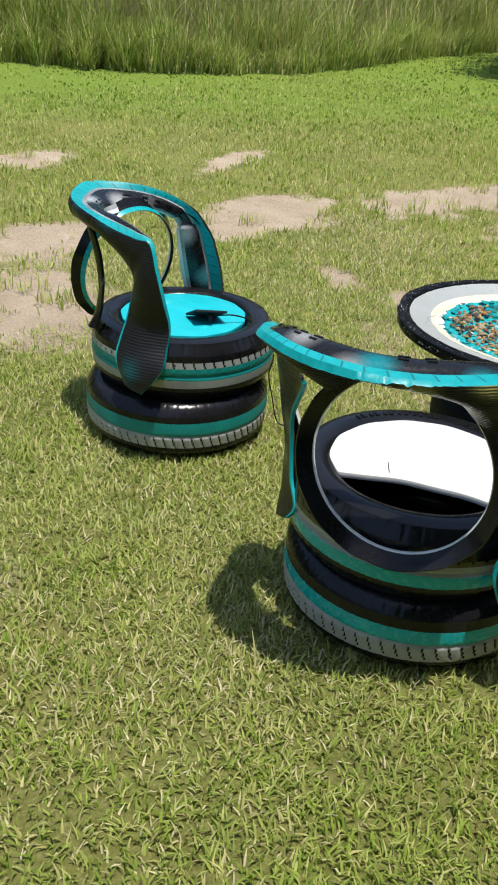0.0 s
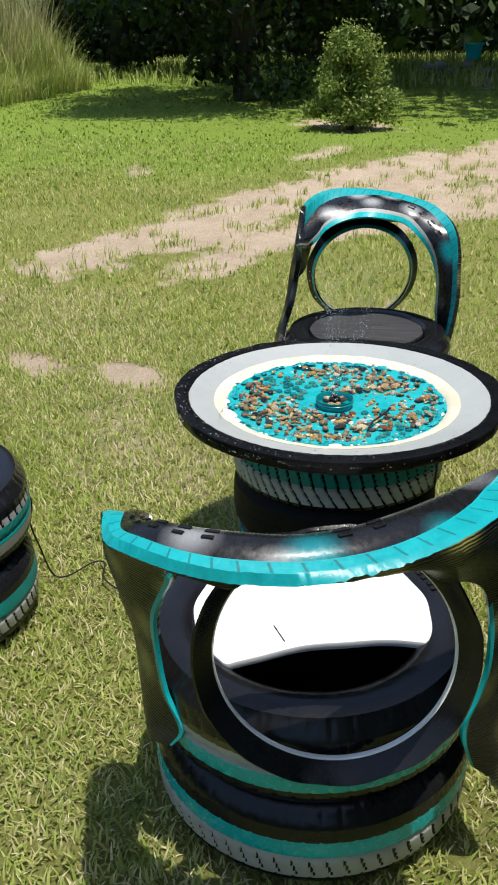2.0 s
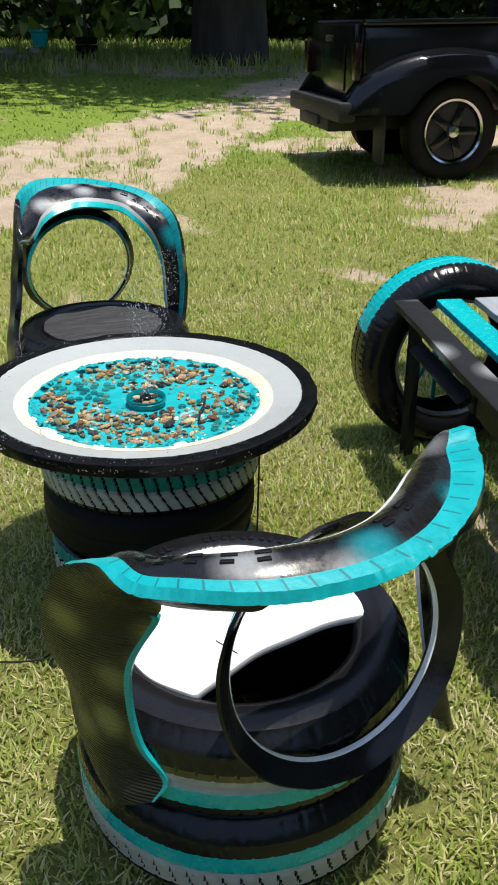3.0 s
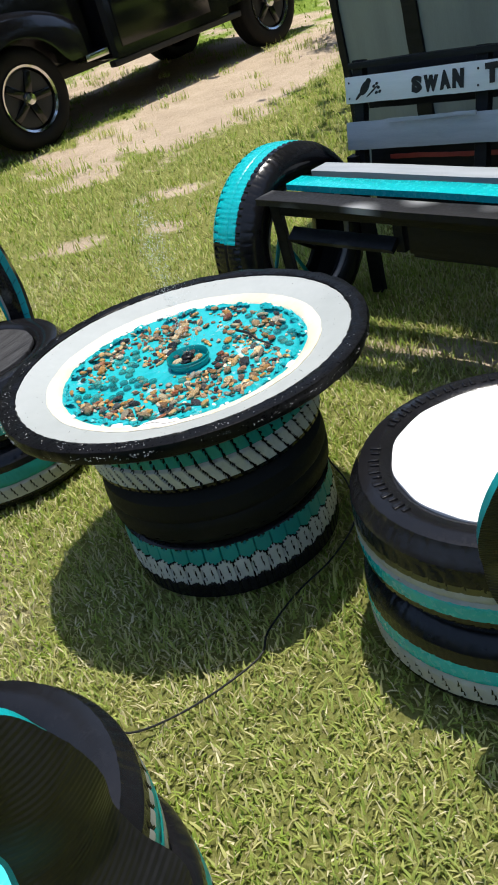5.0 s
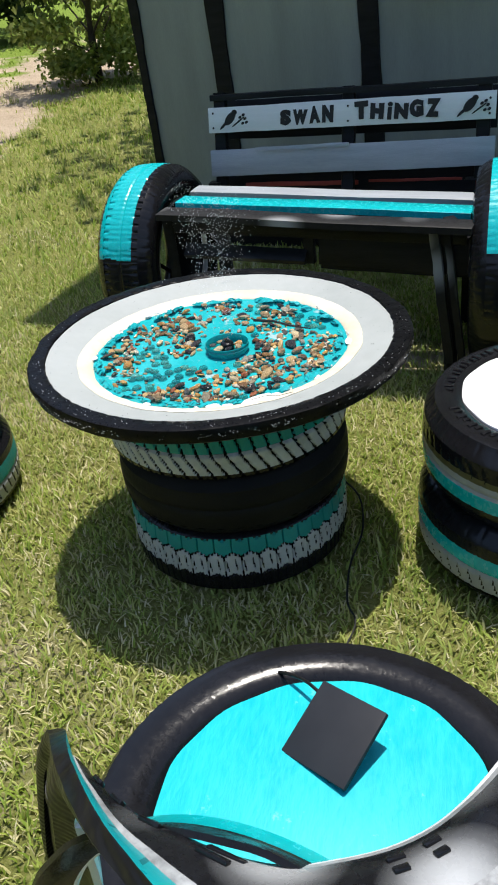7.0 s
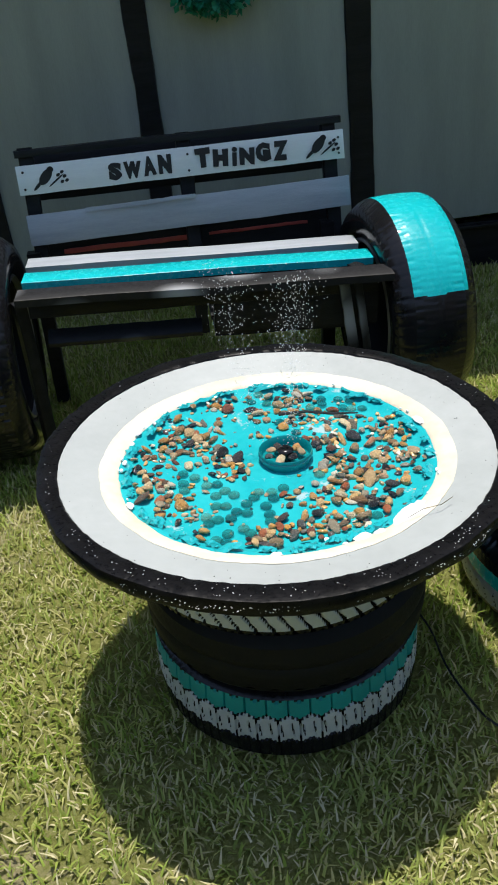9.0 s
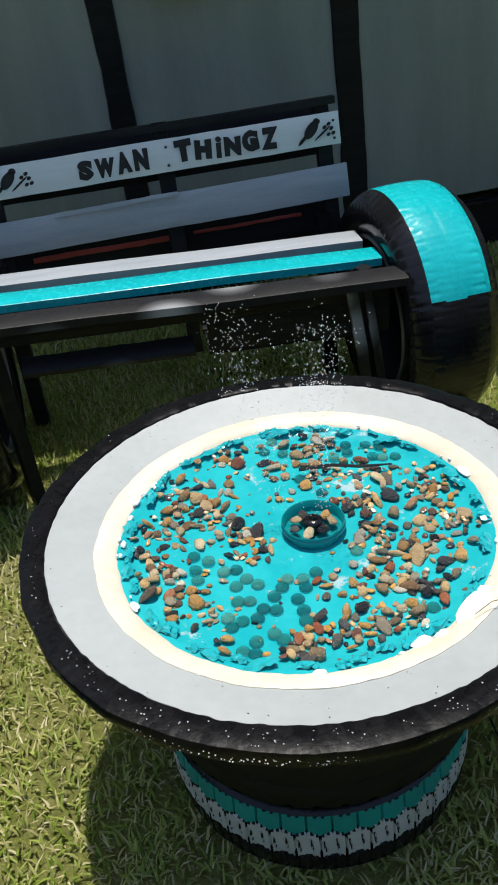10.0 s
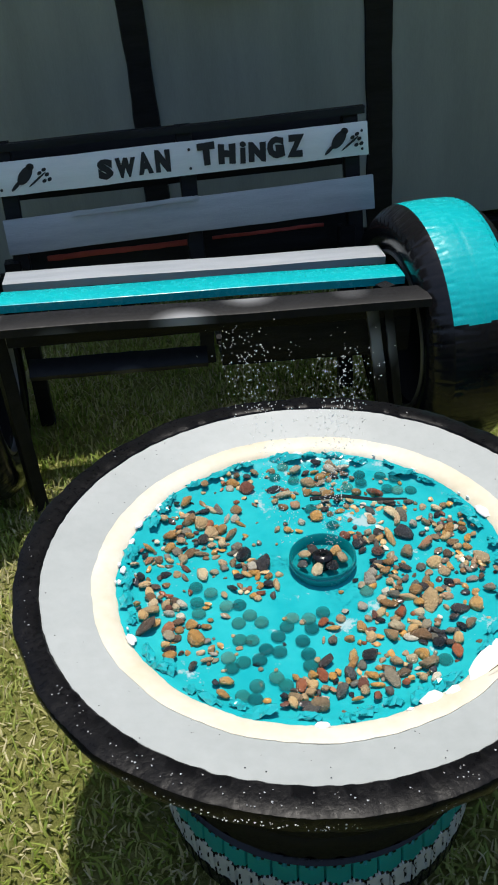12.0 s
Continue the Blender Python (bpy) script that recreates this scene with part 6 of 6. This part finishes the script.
    meshes = [("tyre", tyre_me, "black all-terrain tyre"), ("dish", rim.mesh("dish", [M_TRIM]), "black wheel dish"), ("lip", lip.mesh("lip", [M_CHROME]), "bright polished rim lip"),
              ("hub_cap", hub.mesh("hub_cap", [M_CHROME]), "bright hub cap")]
    sp = spoke.mesh("spoke", [M_CAR])
    for y in (0.0, WB):
        for x, flip in ((0.0, 1), (-W, -1)):
            wheel = new("wheel")
            wheel.parent = c
            wheel.matrix_basis = Matrix.Translation((x - flip * 0.02, y, R)) @ (Matrix.Rotation(radians(90), 4, "Y") if flip < 0 else Matrix.Rotation(radians(-90), 4, "Y")) @ Matrix.Translation((0, 0, -0.0))
            for nm, me, lab in meshes:
                part(nm, me, [], wheel, lab)
            for k in range(5):
                part("spoke", sp, [], wheel, m=pose(0, 0, 0, 0, 0, 72 * k + 18))


truck()

# ---- trees, shrubs, tall grass ----
M_LEAF_DARK = leafy("dark_oak_leaves", [(0.0, (0.012, 0.026, 0.008)), (0.6, (0.03, 0.06, 0.014)), (1.0, (0.06, 0.10, 0.022))], 0.5, 0.2)
M_LEAF_SHRUB = leafy("yellow_green_shrub_leaves", [(0.0, (0.10, 0.17, 0.03)), (0.5, (0.21, 0.29, 0.06)), (1.0, (0.38, 0.43, 0.13))], 0.45, 0.30)
M_BARK = surface("grey_brown_bark", (0.03, 0.024, 0.018), (0.09, 0.075, 0.06), 3, (0.8, 0.95), 25, 1.0, 0.02, stretch=(1, 1, 0.25))


def tree_parts(seed, height, spread, trunk_r, leaves, leaf, low=0.25, clumps=60, cone=False):
    """Trunk with limbs, and a crown of small leaves in uneven clumps. Returns the two meshes' arrays."""
    rng = np.random.default_rng(seed)
    s = Shape()
    pts = [(0.0, 0.0, -0.1), (0.04 * height * rng.uniform(-1, 1) * 0.3, 0, height * 0.3), (rng.uniform(-0.2, 0.2), rng.uniform(-0.2, 0.2), height * 0.62), (rng.uniform(-0.3, 0.3), rng.uniform(-0.3, 0.3), height * 0.9)]
    s.tube(spline(pts, 12), [trunk_r * (1.25 - 1.1 * k / 11) for k in range(12)], 10)
    cl = []
    for k in range(clumps):
        a, f = rng.uniform(0, 2 * np.pi), rng.uniform(0, 1)
        z = height * (low + (1 - low) * f)
        reach = spread * math.sin(math.pi * min(max(0.12 + 0.83 * f, 0), 1)) * rng.uniform(0.45, 1.05)
        if cone:
            reach = spread * (1.0 - 0.85 * f) * rng.uniform(0.3, 1.05)
        cl.append((reach * math.cos(a), reach * math.sin(a), z + rng.uniform(-0.1, 0.1) * height))
        if k % 4 == 0:
            b = cl[-1]
            s.tube(spline([(0, 0, max(z - 0.22 * height, 0.15 * height)), (b[0] * 0.5, b[1] * 0.5, z - 0.07 * height), b], 6), [trunk_r * 0.34 * (1 - 0.85 * q / 5) for q in range(6)], 6)
    cl = np.array(cl)
    which = rng.integers(0, len(cl), leaves)
    size = rng.uniform(0.5, 1.1, len(cl)) * spread * 0.28
    p = cl[which] + np.clip(rng.normal(size=(leaves, 3)), -2, 2) * (size[which] * 0.55)[:, None] * np.array([1, 1, 0.62])
    p = p[p[:, 2] > 0.05]
    return s, leaf_cards(p, leaf, rng)


def tree(name, label, category, at, seed, height, spread, trunk_r, leaves, leaf, mat, low=0.25, clumps=60, cone=False):
    z = float(ground_z(np.array([at[0]]), np.array([at[1]]))[0])
    t = thing(name, label, category, m=pose(at[0], at[1], z, 0, 0, seed * 40))
    s, (v, q) = tree_parts(seed, height, spread, trunk_r, leaves, leaf, low, clumps, cone)
    part("trunk", s, M_BARK, t, "grey-brown bark")
    part("crown", raw_mesh("crown", v, q, [mat]), [], t, "crown of small leaves")
    return t


tree("shrub", "rounded yellow-green shrub in a mulched bed", "shrub", (-10.5, -1.95), 2, 1.22, 0.74, 0.05, 19000, 0.055, M_LEAF_SHRUB, 0.08, 70, True)
tree("tree", "dark spreading oak behind the shrub", "tree", (-14.2, -4.6), 3, 7.5, 3.2, 0.22, 30000, 0.16, M_LEAF_DARK, 0.10, 70)
tree("tree", "dark oak at the edge of the lawn", "tree", (-21.5, -10.5), 4, 8.0, 3.4, 0.25, 20000, 0.21, M_LEAF_DARK, 0.08, 60)
tree("tree", "dark tree at the edge of the lawn", "tree", (-24.0, -5.5), 5, 9.0, 3.6, 0.25, 20000, 0.21, M_LEAF_DARK, 0.08, 60)
tree("tree", "tall shade tree with a thick dark trunk", "tree", (-20.0, 3.5), 6, 12.0, 8.0, 0.80, 52000, 0.42, M_LEAF_DARK, 0.38, 220)
tree("shrub", "straggling yellow-green shrub beside the shed", "shrub", (-4.1, 6.9), 7, 1.9, 0.85, 0.04, 13000, 0.07, M_LEAF_SHRUB, 0.05, 44)
tree("shrub", "dark overgrown bushes beyond the drive", "shrub", (-8.3, 10.6), 10, 2.6, 1.9, 0.06, 7000, 0.16, M_LEAF_DARK, 0.05, 50)
tree("shrub", "dark overgrown bushes beyond the drive", "shrub", (-11.5, 11.0), 11, 3.0, 2.4, 0.06, 8000, 0.18, M_LEAF_DARK, 0.05, 50)
tree("tree", "leafy shade tree behind the shed", "tree", (1.7, 6.3), 8, 7.6, 3.9, 0.28, 30000, 0.21, M_LEAF_DARK, 0.48, 110)


def far_woods():
    """The dark wood that closes the view on all sides."""
    rng = np.random.default_rng(12)
    vs, qs, o = [], [], 0
    for r0, n, h in ((38, 46, 12), (52, 64, 18)):
        for k in range(n):
            a = 2 * np.pi * (k + rng.uniform(-0.3, 0.3)) / n
            x, y = r0 * math.cos(a) * rng.uniform(0.92, 1.1), r0 * math.sin(a) * rng.uniform(0.92, 1.1)
            m = 1900
            c = rng.normal(size=(26, 3)) * np.array([2.4, 2.4, 0.27 * h]) + np.array([x, y, 0.46 * h])
            p = c[rng.integers(0, 26, m)] + rng.normal(size=(m, 3)) * np.array([0.9, 0.9, 0.8])
            p = p[p[:, 2] > 0.6]
            v, q = leaf_cards(p, 0.76, rng)
            vs.append(v)
            qs.append(q + o)
            o += len(v)
    # undergrowth along the wood's edge
    m = 75000
    a, r = rng.uniform(0, 2 * np.pi, m), rng.uniform(40, 48, m)
    p = np.stack([r * np.cos(a), r * np.sin(a), 0.7 + 4.2 * rng.uniform(0, 1, m) ** 1.4 * (0.6 + 0.8 * vnoise(a * 30, a * 0, 6))], 1)
    v, q = leaf_cards(p, 0.76, rng)
    vs.append(v)
    qs.append(q + o)
    me = raw_mesh("far_woods", np.concatenate(vs), np.concatenate(qs), [M_LEAF_DARK])
    tagged(new("far_woods", me), "dark mixed wood closing the view behind the lawn", "woods", kind="stuff")


far_woods()


def tall_grass():
    rng = np.random.default_rng(14)
    # the edge of the unmown strip runs from the south to the far west
    edge = np.array([(0.5, -11.6), (-4.7, -10.4), (-6.0, -9.2), (-8.1, -8.1), (-11.5, -8.7), (-16.2, -9.0), (-20, -11.5)])
    t = np.linspace(0, 1, len(edge))

    def along(n, d0, d1):
        u, d = rng.uniform(0, 1, n), rng.uniform(d0, d1, n)
        x, y = np.interp(u, t, edge[:, 0]), np.interp(u, t, edge[:, 1])
        g = 0.35 * (vnoise(u * 60, d * 0, 4) - 0.5)
        return x - (d + g) * 0.45, y - (d + g) * 0.9
    def uneven(x, y, lo, hi):
        return lo + (hi - lo) * np.clip(1.5 * vnoise(x * 1.1, y * 1.1, 41) * 0.6 + 0.5 * vnoise(x * 3.7, y * 3.7, 42) - 0.12, 0, 1)
    a, b, c, d = along(30000, -0.15, 1.3), along(15000, 0.2, 2.6), along(20000, 1.2, 6.0), along(9000, 0.6, 4.0)
    keep = vnoise(b[0] * 1.7, b[1] * 1.7, 43) > 0.42
    b = (b[0][keep], b[1][keep])
    sown("tall_grass", [(*a, uneven(*a, 0.22, 0.75), 0.015, 0.85), (*b, uneven(*b, 0.6, 1.5), 0.016, 0.75)], M_TALL, "bright green unmown grass along the edge of the lawn", "tall grass", rng)
    sown("reeds", [(*c, uneven(*c, 0.8, 2.5), 0.020, 0.55), (*d, uneven(*d, 0.5, 1.6), 0.014, 0.8)], M_REED, "tall dry reeds and grass behind the lawn", "reeds", rng)
    # rough grass under the trees
    n = 9000
    x, y = rng.uniform(-30, -17, n), rng.uniform(-12, 9, n)
    sown("rough_grass", [(x, y, 0.30, 0.03, 0.8)], M_TALL, "rough grass under the far trees", "grass", rng)


tall_grass()

# mulch bed, stones and planters under the trees
def gz(x, y):
    return float(ground_z(np.array([float(x)]), np.array([float(y)]))[0])


pot = thing("plant_pot", "teal plant pot standing on a heap of pale stones", "plant pot", m=pose(-20.9, -0.95, gz(-20.9, -0.95) + 0.30))
part("pot", Shape().lathe([(0.0, 0.0), (0.16, 0.0), (0.21, 0.30), (0.24, 0.31), (0.24, 0.36), (0.20, 0.36), (0.19, 0.30), (0.0, 0.28)], 32), M_TEAL, pot)
M_ROCK = surface("pale_field_stone", (0.24, 0.22, 0.20), (0.42, 0.40, 0.37), 5, (0.7, 0.9), 30, 0.6, 0.006)
_rs = random.Random(9)
for k in range(16):
    me = pebble_mesh(k % 6).copy()
    me.materials.clear()
    me.materials.append(M_ROCK)
    ob = new("stone", me)
    x, y = -20.6 + _rs.uniform(-0.3, 0.3), -1.15 + _rs.uniform(-0.85, 0.7)
    s = _rs.uniform(0.10, 0.22)
    ob.matrix_basis = pose(x, y, gz(x, y) + 0.06 + (0.12 if k > 10 else 0), 0, 0, 50 * k) @ Matrix.Scale(s, 4)
    tagged(ob, "pale field stone heaped round the planter", "stone", "stones round the planter")
planter = thing("tyre_planter", "tall black stack of tyres used as planter", "planter", m=pose(-21.2, 0.15, gz(-21.2, 0.15)))
for k in range(3):
    part("tyre", t_mid, [], planter, "black tyre", m=pose(0, 0, 0.17 * k) @ Matrix.Scale(0.95, 4))
part("post", Shape().tube([(0, 0, 0), (0.02, 0, 1.4), (0.03, 0.02, 3.2)], 0.045, 8), M_BARK, planter, "thin dark post")
